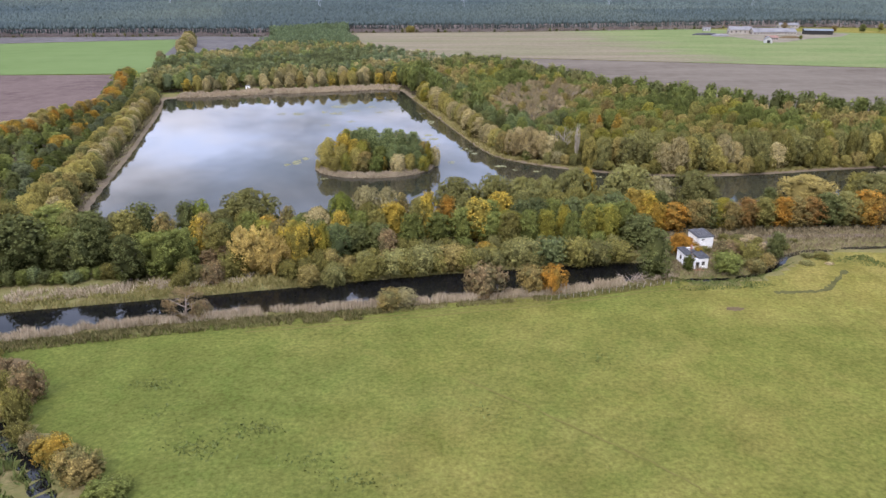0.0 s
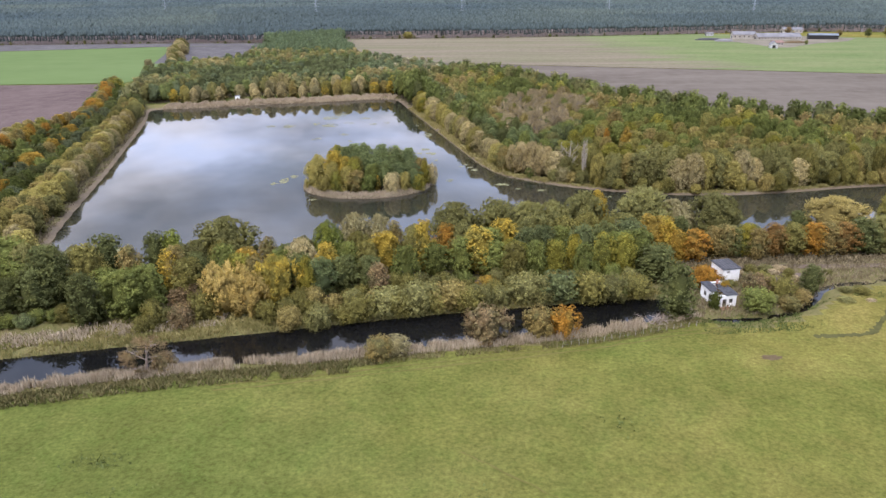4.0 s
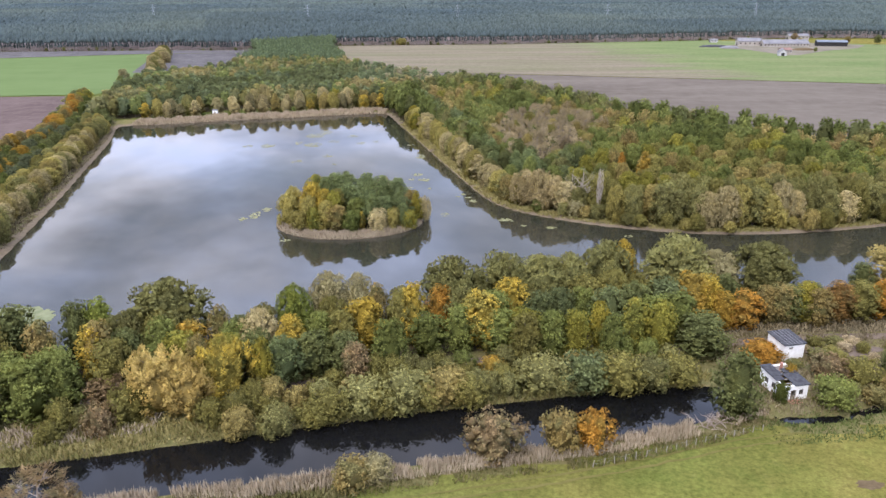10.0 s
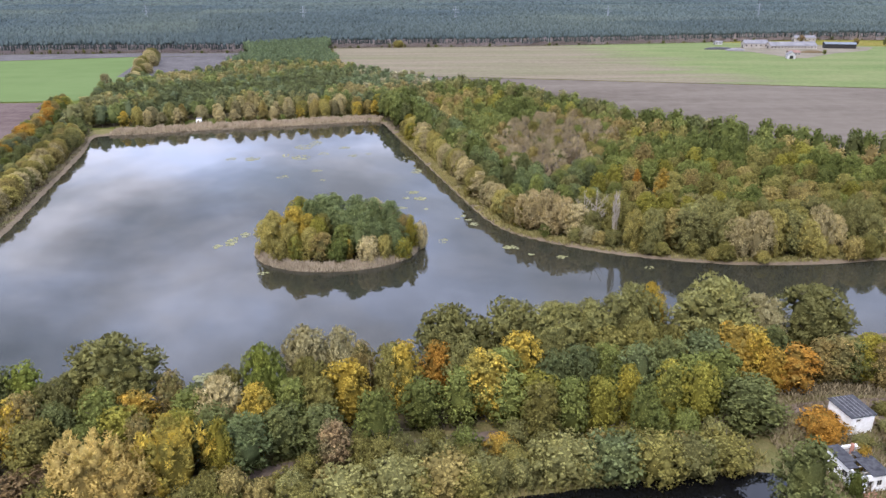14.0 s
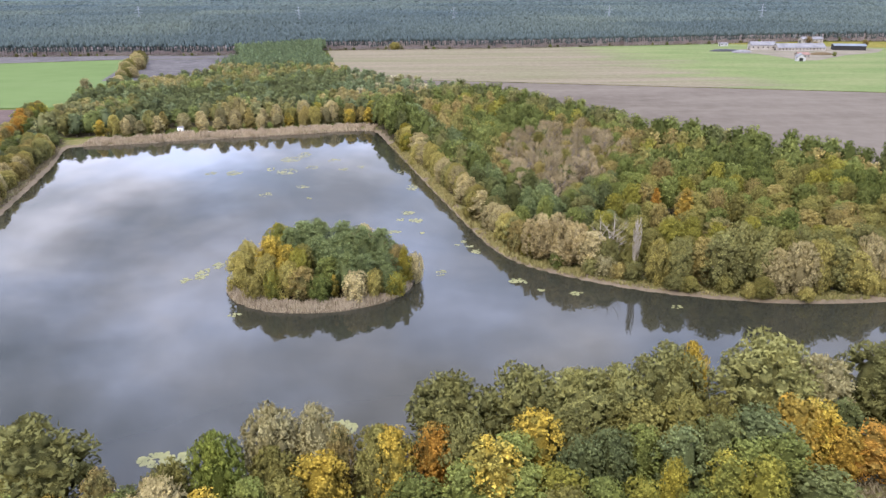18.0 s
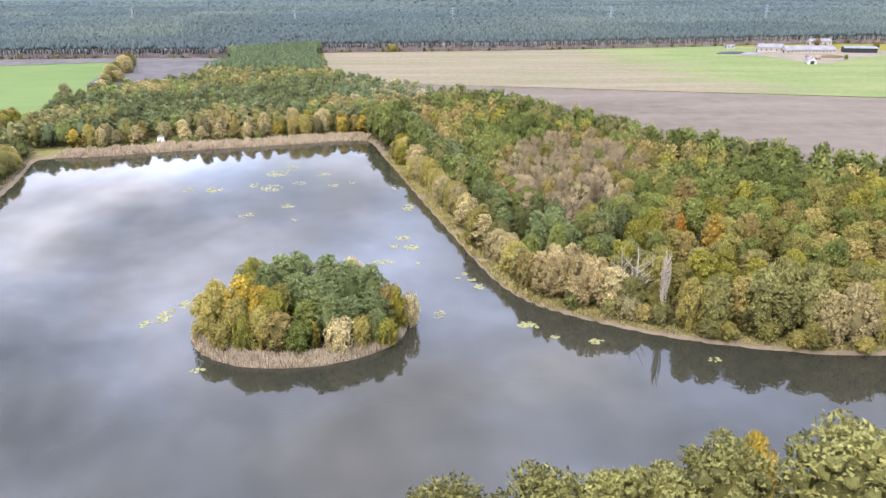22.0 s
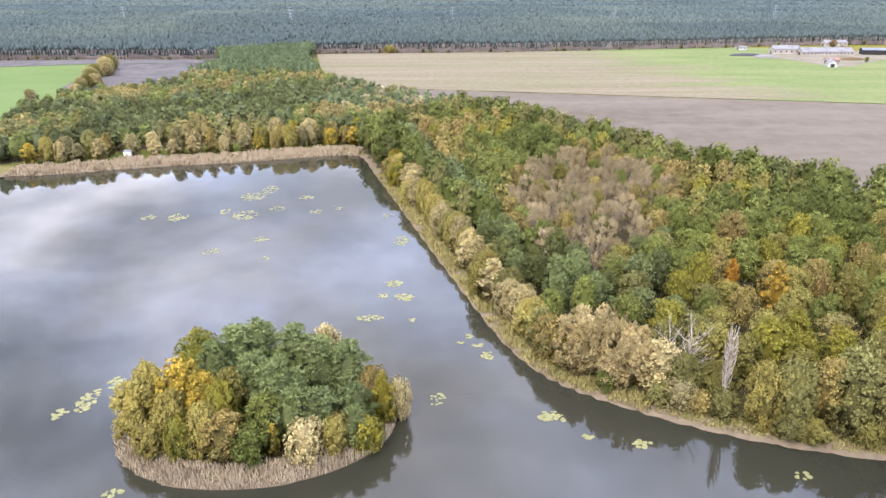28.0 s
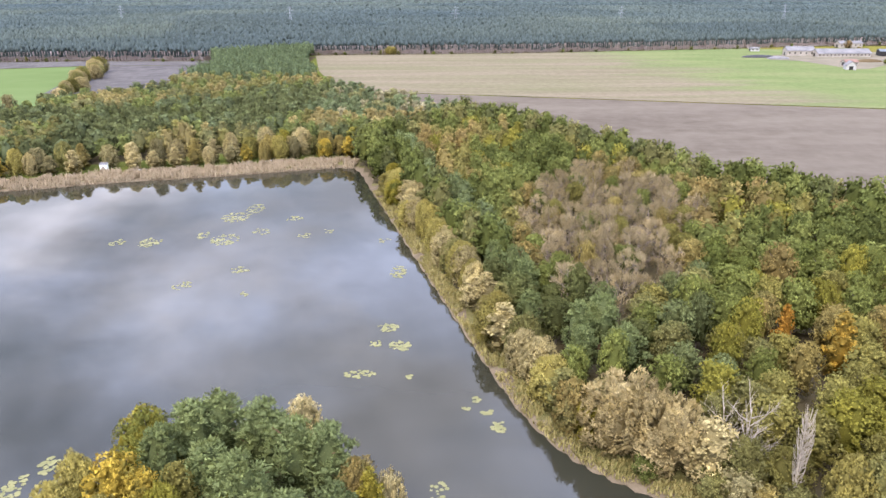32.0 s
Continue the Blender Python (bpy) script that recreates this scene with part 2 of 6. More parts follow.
def water_material(name, body, rough, wave, gloss=0.5):
    n = Nodes(name)
    h = n.add("ShaderNodeTexNoise", {"Vector": n.add("ShaderNodeNewGeometry").outputs["Position"], "Scale": 0.9, "Detail": 3.0}).outputs[0]
    n.bump(h, wave, 0.02)
    c = n.mix(n.span(n.noise(0.012, 4.0), 0.35, 0.65), gradient(body, 0.85), gradient(body, 1.15))
    return n.done(c, rough, gloss, IOR=1.333)


water_material("lake_water", (0.0220, 0.0215, 0.0145), 0.012, 0.012)
water_material("canal_water", (0.005, 0.005, 0.005), 0.015, 0.02, 0.32)


def plain(name, c1, c2, scale=1.5, rough=0.8, metal=0.0, bump=0.2):
    n = Nodes(name)
    c = n.mix(n.span(n.noise(scale, 6.0, 0.65), 0.35, 0.68), c1, c2)
    n.bump(n.noise(scale * 6), bump, 0.02)
    return n.done(c, rough, 0.3, Metallic=metal)


plain("plaster_white", (0.62, 0.60, 0.56), (0.80, 0.79, 0.76), 1.2)
plain("farm_white", (0.34, 0.33, 0.31), (0.46, 0.45, 0.43), 0.3)
plain("roof_felt", (0.022, 0.022, 0.025), (0.065, 0.064, 0.066), 1.6, 0.98)
plain("roof_grey", (0.115, 0.110, 0.112), (0.185, 0.175, 0.172), 0.15)
plain("roof_blue", (0.10, 0.115, 0.13), (0.15, 0.165, 0.185), 0.15)
plain("roof_red", (0.16, 0.09, 0.07), (0.22, 0.13, 0.10), 0.3)
plain("render_beige", (0.27, 0.24, 0.20), (0.36, 0.325, 0.275), 0.2)
plain("brick_red", (0.30, 0.14, 0.09), (0.40, 0.20, 0.14), 2.5)
# near-black that paints unlit depth into flat openings, panes and doors
plain("dark_opening", (0.015, 0.014, 0.013), (0.03, 0.028, 0.026), 2.0)
plain("old_wood", (0.20, 0.175, 0.14), (0.33, 0.295, 0.245), 4.0)
plain("galvanised", (0.26, 0.28, 0.30), (0.36, 0.38, 0.40), 0.5, 0.6, 0.5)
plain("white_paint", (0.78, 0.78, 0.76), (0.85, 0.85, 0.83), 2.0, 0.5)
plain("concrete", (0.36, 0.34, 0.31), (0.50, 0.47, 0.43), 1.0)
plain("lily_pad", (0.115, 0.115, 0.040), (0.20, 0.185, 0.072), 0.6, 0.6)
plain("lily_bed", (0.115, 0.128, 0.058), (0.175, 0.180, 0.095), 0.5, 0.95)


def blade_material(name, c1, c2):
    n = Nodes(name)
    r = n.add("ShaderNodeNewGeometry").outputs["Random Per Island"]
    c = n.mix(r, c1, c2)
    c = n.mix(n.span(n.noise(0.25, 4.0), 0.35, 0.65, 0.0, 0.6), c, n.mix(r, gradient(c1, 0.65), gradient(c1, 1.0)))
    return n.done(c, 0.85, 0.0)


blade_material("reed", (0.275, 0.215, 0.140), (0.49, 0.405, 0.285))
blade_material("reed_brown", (0.145, 0.115, 0.066), (0.265, 0.215, 0.130))
blade_material("reed_gold", (0.29, 0.225, 0.145), (0.43, 0.345, 0.235))
blade_material("rough_grass", (0.15, 0.145, 0.045), (0.30, 0.24, 0.10))
blade_material("gold_grass", (0.20, 0.175, 0.062), (0.36, 0.295, 0.125))
blade_material("weeds", (0.088, 0.088, 0.030), (0.20, 0.158, 0.075))
blade_material("green_tuft", (0.078, 0.098, 0.030), (0.140, 0.150, 0.048))


# ---- mesh helpers ----
def raw_mesh(name, verts, faces, mats=(), attrs=None):
    """A mesh from arrays: verts (n, 3), faces (m, k) with k = 3 or 4."""
    me = bpy.data.meshes.new(name)
    verts, faces = np.asarray(verts, np.float32), np.asarray(faces, np.int32)
    m, k = faces.shape
    me.vertices.add(len(verts))
    me.vertices.foreach_set("co", verts.ravel())
    me.loops.add(m * k)
    me.loops.foreach_set("vertex_index", faces.ravel())
    me.polygons.add(m)
    me.polygons.foreach_set("loop_start", np.arange(m, dtype=np.int32) * k)
    me.update(calc_edges=True)
    for a, vals in (attrs or {}).items():
        at = me.attributes.new(a, "FLOAT_VECTOR", "POINT")
        at.data.foreach_set("vector", np.asarray(vals, np.float32).ravel())
    for mat in mats:
        me.materials.append(MATS[mat])
    return me


def part(name, me, parent, label="", material=None):
    """One mesh under a thing or a part; me is a mesh or a bmesh."""
    if isinstance(me, bmesh.types.BMesh):
        bm, me = me, bpy.data.meshes.new(name)
        bm.to_mesh(me)
        bm.free()
    if material:
        me.materials.clear()
        me.materials.append(MATS[material])
    ob = new(name, me)
    ob.parent = parent
    if label:
        ob["label"] = label
    return ob


def box(bm, x0, x1, y0, y1, z0, z1, bevel=0.0):
    r = bmesh.ops.create_cube(bm, size=1.0, matrix=Matrix.Translation(((x0 + x1) / 2, (y0 + y1) / 2, (z0 + z1) / 2)) @ Matrix.Diagonal((x1 - x0, y1 - y0, z1 - z0, 1)))
    if bevel:
        edges = list({e for v in r["verts"] for e in v.link_edges})
        bmesh.ops.bevel(bm, geom=edges, offset=bevel, segments=1, affect="EDGES")
    return bm


def boxes(*rows, bevel=0.0):
    bm = bmesh.new()
    for r in rows:
        box(bm, *r, bevel=bevel)
    return bm


def tube(path, radii, sides=6):
    """Verts and quad faces of a tapered tube along a path of points."""
    path = np.asarray(path, float)
    v, f = [], []
    for i, (p, r) in enumerate(zip(path, radii)):
        d = path[min(i + 1, len(path) - 1)] - path[max(i - 1, 0)]
        d = d / (np.linalg.norm(d) + 1e-9)
        a = np.cross(d, (0.3, 0.9, 0.1))
        a /= np.linalg.norm(a) + 1e-9
        b = np.cross(d, a)
        for s in range(sides):
            t = 2 * math.pi * s / sides
            v.append(p + r * (math.cos(t) * a + math.sin(t) * b))
        if i:
            for s in range(sides):
                n = (s + 1) % sides
                f.append(((i - 1) * sides + s, (i - 1) * sides + n, i * sides + n, i * sides + s))
    return np.array(v), np.array(f)


def join(pieces):
    vs, fs, off = [], [], 0
    for v, f in pieces:
        vs.append(v)
        fs.append(f + off)
        off += len(v)
    return np.concatenate(vs), np.concatenate(fs)


def smooth(points, closed=True, per=6):
    """A smooth curve (Catmull-Rom) through a few plan points."""
    p = np.asarray(points, float)
    n, out = len(p), []
    for i in range(n if closed else n - 1):
        q = [p[(i + j) % n] if closed else p[min(max(i + j, 0), n - 1)] for j in (-1, 0, 1, 2)]
        for s in range(per):
            t = s / per
            out.append(0.5 * (2 * q[1] + (q[2] - q[0]) * t + (2 * q[0] - 5 * q[1] + 4 * q[2] - q[3]) * t * t + (3 * q[1] - q[0] - 3 * q[2] + q[3]) * t ** 3))
    if not closed:
        out.append(p[-1])
    return np.array(out)


def signed(poly, pts):
    """Distance of points to a closed outline, negative inside."""
    x, y = pts[:, 0], pts[:, 1]
    best, inside = np.full(len(pts), 1e9), np.zeros(len(pts), bool)
    for a, b in zip(poly, np.roll(poly, -1, 0)):
        d = b - a
        t = (((x - a[0]) * d[0] + (y - a[1]) * d[1]) / (d @ d + 1e-9)).clip(0, 1)
        best = np.minimum(best, np.hypot(x - a[0] - t * d[0], y - a[1] - t * d[1]))
        cross = ((a[1] > y) != (b[1] > y))
        xi = a[0] + (y - a[1]) / (b[1] - a[1] + 1e-12) * d[0]
        inside ^= cross & (x < xi)
    return np.where(inside, -best, best)


def near_line(line, pts):
    x, y = pts[:, 0], pts[:, 1]
    best = np.full(len(pts), 1e9)
    for a, b in zip(line[:-1], line[1:]):
        d = b - a
        t = (((x - a[0]) * d[0] + (y - a[1]) * d[1]) / (d @ d + 1e-9)).clip(0, 1)
        best = np.minimum(best, np.hypot(x - a[0] - t * d[0], y - a[1] - t * d[1]))
    return best


# ---- plan ----
W_SHORE = [(-100, 186), (-107, 205), (-113, 225), (-127, 288), (-138, 333), (-152, 390), (-163, 425)]
N_SHORE = [(-158, 431), (-141, 434), (-112, 444), (-85, 450), (-60, 457), (-40, 463), (-28, 463)]
E_SHORE = [(-19, 431), (-10, 396), (0, 356), (7, 329), (13, 306), (18, 290), (25, 278), (38, 268), (51, 261), (66, 256), (82, 253), (100, 253), (120, 256), (142, 261), (170, 266), (230, 278)]
S_SHORE = [(232, 246), (190, 234), (150, 224), (110, 216), (80, 212), (55, 209), (25, 204), (0, 200), (-30, 193), (-60, 187), (-85, 182)]
LAKE = smooth(W_SHORE + N_SHORE + E_SHORE + S_SHORE, True, 4)
CANAL_N = [(-190, 118), (-140, 130), (-96, 140), (-69, 146), (-44, 151.5), (-23, 156.5), (-3, 161), (19, 165), (40, 168.5), (51, 168.5)]
CANAL_S = [(55, 163), (45, 157.8), (28, 152.6), (6, 148.4), (-18, 144), (-36, 141), (-64, 135.5), (-90, 128.5), (-140, 117), (-190, 104)]
CANAL = smooth(CANAL_N + CANAL_S, True, 4)
DITCH = smooth([(52, 163), (60, 157.8), (68, 158.6), (77, 161.5), (84, 167), (89.5, 174), (99, 177.5), (119, 180.5), (160, 188), (230, 200)], False)
SIDE_DITCH = smooth([(-95, 128), (-80, 108), (-69, 95), (-61, 88), (-55, 80), (-48, 66), (-40, 40)], False)
PATH_LINE = smooth([(-160, 146), (-100, 157), (-63, 164), (-28, 168.5), (2, 176.5), (20, 178.5), (45, 181.5), (70, 186), (100, 187), (150, 188)], False)
ISLAND_C, ISLAND_A, ISLAND_B = (-26.0, 267.0), 22.5, 17.0
ang = np.linspace(0, 2 * math.pi, 40, endpoint=False)
ISLAND = np.stack([ISLAND_C[0] + ISLAND_A * np.cos(ang), ISLAND_C[1] + (ISLAND_B * np.sin(ang)) * (1 - 0.06 * np.cos(ang))], 1)
WOOD_E = np.array([(-29, 478), (-18, 438), (-6, 396), (4, 358), (12, 330), (18, 308), (24, 294), (34, 281), (52, 269), (70, 263), (100, 260), (145, 268), (235, 285), (280, 300), (215, 328), (190, 345), (160, 362), (134, 381), (116, 402), (97, 416), (79, 456), (60, 487), (29, 543), (20, 556)], float)
WOOD_N = np.array([(-186, 446), (-166, 449), (-150, 463), (-114, 478), (-79, 490), (-45, 496), (-29, 478), (20, 556), (2, 575), (-38, 634), (-66, 666), (-78, 698), (-172, 698), (-166, 650), (-178, 636), (-207, 600), (-213, 550), (-196, 492)], float)
SPIT = np.array([(-172, 698), (-76, 698), (-95, 770), (-112, 850), (-118, 948), (-205, 885), (-172, 790)], float)
STRIP_W = np.array([(-170, 440), (-158, 392), (-145, 335), (-133, 288), (-120, 225), (-110, 190), (-140, 178), (-200, 235), (-197, 320), (-186, 390), (-232, 525), (-205, 492)], float)
BELT = np.array([(-160, 152), (-100, 163), (-60, 168), (0, 180), (60, 188), (160, 193), (230, 210), (232, 244), (150, 222), (80, 209), (0, 198), (-60, 185), (-100, 178), (-160, 170)], float)
GROUND = 0.6


def ground_height(pts):
    """Height of the ground: level land, sunk under lake, canal and ditches, with a low island."""
    lake = np.maximum(signed(LAKE, pts), -signed(ISLAND, pts))
    canal = signed(CANAL, pts)
    ditch = near_line(DITCH, pts) - 1.05
    side = near_line(SIDE_DITCH, pts) - 1.5
    d = np.minimum(np.minimum(lake, canal + 0.0), np.minimum(ditch, side))
    t = ((d + 2.5) / 4.4).clip(0, 1)
    z = -0.9 + (GROUND + 0.9) * (t * t * (3 - 2 * t))
    return z, d


def dyke(pts):
    return 1.2 * np.exp(-(((pts[:, 0] - 92) / 14) ** 2 + ((pts[:, 1] - 160) / 6) ** 2))


def ground():
    def axis(lo, hi, step, extra):
        core = list(np.arange(lo, hi + 0.01, step))
        for a, b, s in extra:
            core += list(np.arange(a, b, s))
        core = sorted(set(np.round(core, 2)))
        out, s, v = [], step, hi
        while v < 6000:
            s *= 1.35
            v += s
            out.append(v)
        neg, s, v = [], step, lo
        while v > -6000:
            s *= 1.35
            v -= s
            neg.append(v)
        return np.array(neg[::-1] + core + out)
    xs = axis(-180, 180, 2.4, [])
    ys = axis(50, 480, 2.4, [])
    X, Y = np.meshgrid(xs, ys)
    pts = np.stack([X.ravel(), Y.ravel()], 1)
    z, d = ground_height(pts)
    z = z + np.where(d > 3, 0.12 * np.sin(pts[:, 0] * 0.11 + 1.7 * np.sin(pts[:, 1] * 0.05)) * np.cos(pts[:, 1] * 0.09), 0)
    # a low grassy dyke beside the ditch
    z = z + dyke(pts) * (d > 1)
    nx, ny = len(xs), len(ys)
    i, j = np.meshgrid(np.arange(nx - 1), np.arange(ny - 1))
    a = (j * nx + i).ravel()
    faces = np.stack([a, a + 1, a + nx + 1, a + nx], 1)
    me = raw_mesh("ground", np.column_stack([pts, z]), faces, ("meadow", "bank", "forest_floor", "rough_land"))
    c = pts[faces].mean(1)
    _, dc = ground_height(c)
    kind = np.zeros(len(faces), np.int32)
    for poly in (WOOD_E, WOOD_N, SPIT, STRIP_W, BELT):
        kind[signed(poly, c) < 0] = 2
    rim = np.minimum(signed(LAKE, c), 60)
    kind[(dc < 3.2) & (kind == 0)] = 3
    kind[dc < 2.2] = 3
    kind[(rim < 2.4) & (dc < 2.4)] = 1
    kind[signed(ISLAND, c) < -5] = 2
    south = np.interp(c[:, 0], [-190, -87, -30, 15, 54, 62, 77, 90, 119, 230], [103, 125, 136.5, 145.5, 155.5, 156.5, 160, 173, 180, 200])
    kind[(signed(LAKE, c) < 16) & (kind == 0)] = 3
    kind[(c[:, 1] > south) & (c[:, 1] < south + 70) & (kind == 0)] = 3
    me.polygons.foreach_set("material_index", kind)
    me.polygons.foreach_set("use_smooth", np.ones(len(faces), bool))
    tagged(new("ground", me), "green meadow with banks sloping to the water", "ground", kind="structure")


n = Nodes("rough_land")
c_ = n.mix(n.span(n.noise(0.12, 6.0, 0.65), 0.35, 0.65), (0.135, 0.120, 0.045), (0.20, 0.150, 0.078))
n.bump(n.noise(0.9, 6.0, 0.7), 1.0, 0.5)
n.done(n.mix(n.span(n.noise(0.8, 6.0, 0.7), 0.3, 0.7), gradient((0.10, 0.10, 0.035), 1.0), c_), 0.95, 0.0)
ground()


def flat(name, outline, z, material, label, category="field", kind="structure", smoothed=False):
    """A level sheet of field or water with the given outline."""
    bm = bmesh.new()
    pts = smooth(outline) if smoothed else outline
    f = bm.faces.new([bm.verts.new((x, y, z)) for x, y in pts])
    bmesh.ops.triangulate(bm, faces=[f])
    bmesh.ops.recalc_face_normals(bm, faces=bm.faces)
    if bm.faces[:][0].normal.z < 0:
        bmesh.ops.reverse_faces(bm, faces=bm.faces)
    me = bpy.data.meshes.new(name)
    bm.to_mesh(me)
    bm.free()
    me.materials.append(MATS[material])
    return tagged(new(name, me), label, category, kind=kind)


flat("lake_water", [(-175, 172), (245, 172), (245, 300), (60, 300), (0, 475), (-175, 475)], 0.0, "lake_water", "still grey lake reflecting a cloudy sky", "water")
flat("canal_water", [(-195, 100), (-60, 128), (58, 150), (62, 166), (50, 172), (-60, 154), (-195, 122)], 0.0, "canal_water", "dark still water of the canal", "water")
for nm, line, w in (("ditch_water", DITCH, 1.5), ("side_ditch_water", SIDE_DITCH, 1.8)):
    d_ = np.gradient(line, axis=0)
    nrm = np.stack([-d_[:, 1], d_[:, 0]], 1) / np.linalg.norm(d_, axis=1)[:, None]
    L_, R_ = line + nrm * w, line - nrm * w
    k_ = len(line)
    vv = np.column_stack([np.concatenate([L_, R_]), np.full(2 * k_, -0.03)])
    ff = np.array([(i, i + k_, i + k_ + 1, i + 1) for i in range(k_ - 1)])
    tagged(new(nm, raw_mesh(nm, vv, ff, ("canal_water",))), "narrow dark ditch water between grassy banks", "water", kind="structure")

flat("field_ploughed_west", [(-236, 534), (-190, 388), (-203, 330), (-200, 290), (-205, 230), (-800, 230), (-800, 500), (-320, 530)], 0.85, "ploughed_brown", "freshly ploughed brown field with furrows")
flat("field_green_west", [(-226, 541), (-320, 533), (-800, 503), (-1100, 640), (-467, 788), (-298, 842), (-255, 690), (-218, 650), (-210, 600)], 0.88, "green_crop", "bright green young crop field")
flat("field_strip_west", [(-298, 846), (-467, 792), (-1100, 644), (-1100, 740), (-517, 873), (-323, 888), (-205, 884), (-200, 850)], 0.86, "ploughed_dark", "narrow grey-brown ploughed strip")
flat("field_dark", [(-252, 668), (-165, 672), (-180, 735), (-200, 848), (-294, 842)], 0.90, "ploughed_dark", "dark ploughed field with pale lines")
flat("field_stubble_east", [(-62, 680), (39, 655), (272, 593), (720, 470), (1200, 330), (1200, 800), (600, 900), (347, 1008), (212, 982), (85, 958), (-117, 945), (-92, 800)], 0.86, "stubble", "wide field of dry stubble turning to green pasture")
flat("field_ploughed_east", [(20, 555), (66, 505), (103, 453), (128, 408), (190, 340), (260, 300), (720, 150), (720, 467), (272, 590), (39, 652), (-62, 677), (-40, 640)], 0.87, "ploughed_east", "wide harrowed brown field")


def forest_edge(x):
    return np.interp(x, [-1200, -517, -323, -205, -118, -35, 85, 212, 347, 400, 520, 700, 1200], [800, 874, 888, 884, 946, 948, 957, 981, 1008, 1030, 1045, 1000, 980])


xs_ = np.linspace(-2600, 2600, 60)
vv = np.concatenate([np.column_stack([xs_, forest_edge(xs_), np.full(60, 0.95)]), np.column_stack([xs_ * 1.4, np.full(60, 4900.0), np.full(60, 0.95)])])
ff = np.array([(i, i + 1, i + 61, i + 60) for i in range(59)])
# flat sheet added for the farthest woods, coloured with their blue haze
far_ = [(-3400, 3500, 13.5), (3400, 3500, 13.5), (4500, 4990, 13.5), (-4500, 4990, 13.5)]
tagged(new("backdrop", raw_mesh("backdrop", far_, [(0, 1, 2, 3)], ("far_wood",))), "flat sheet for the horizon woods, bluish haze in its colour", "forest", kind="structure")
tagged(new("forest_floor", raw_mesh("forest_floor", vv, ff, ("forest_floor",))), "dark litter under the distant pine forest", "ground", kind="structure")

# cart track along the tree belt
d_ = np.gradient(PATH_LINE, axis=0)
nrm = np.stack([-d_[:, 1], d_[:, 0]], 1) / np.linalg.norm(d_, axis=1)[:, None]
k_ = len(PATH_LINE)
vv = np.column_stack([np.concatenate([PATH_LINE + nrm * 1.3, PATH_LINE - nrm * 1.3]), np.full(2 * k_, GROUND + 0.16)])
ff = np.array([(i, i + k_, i + k_ + 1, i + 1) for i in range(k_ - 1)])
tagged(new("path", raw_mesh("path", vv, ff, ("track",))), "brown dirt path under the trees", "path", kind="structure")

# ---- trees ----
rng = np.random.default_rng(7)


def unit(v):
    return v / (np.linalg.norm(v, axis=-1, keepdims=True) + 1e-9)


def profile(style, z):
    """Crown radius at a relative height of -1 (base) to 1 (top)."""
    if style == "pine":
        return np.sqrt(np.clip(1 - ((z + 0.3) / 1.32) ** 2, 0.0, 1))
    if style == "column":
        return np.clip(1 - np.abs(z + 0.2) ** 2.2 * 0.68, 0.0, 1)
    if style == "willow":
        return np.clip(1 - np.abs(z + 0.25) ** 2.6 * 0.56, 0.0, 1) ** 0.75 * np.clip((1.03 - z) * 3, 0, 1) ** 0.5
    return np.sqrt(np.clip(1 - ((z + 0.12) / 1.12) ** 2, 0.0, 1)) ** 0.85


# corners and triangles of the mass inside a clump
OCTA = np.array([(1, 0, 0), (0, 1, 0), (-1, 0, 0), (0, -1, 0), (0, 0, 1), (0, 0, -1)], float), np.array([(0, 1, 4), (1, 2, 4), (2, 3, 4), (3, 0, 4), (1, 0, 5), (2, 1, 5), (3, 2, 5), (0, 3, 5)])
# clump size against the crown (least, most), stretch, share of outward in its axis, leaf length against width, how far leaves stand out, how far they rise
STYLE = {
    "round": (0.23, 0.37, 1.0, 0.3, 1.3, 0.4, 0.0), "willow": (0.19, 0.31, 1.2, 0.35, 2.0, 0.4, 0.3), "pine": (0.19, 0.31, 0.85, 1.0, 2.6, 0.8, 0.5),
    "column": (0.28, 0.44, 1.5, 0.1, 1.8, 0.4, 0.4), "plume": (0.12, 0.21, 2.4, 0.75, 2.6, 0.5, 0.6), "bare": (0.18, 0.32, 2.0, 0.25, 9.0, 0.5, 0.9),
}


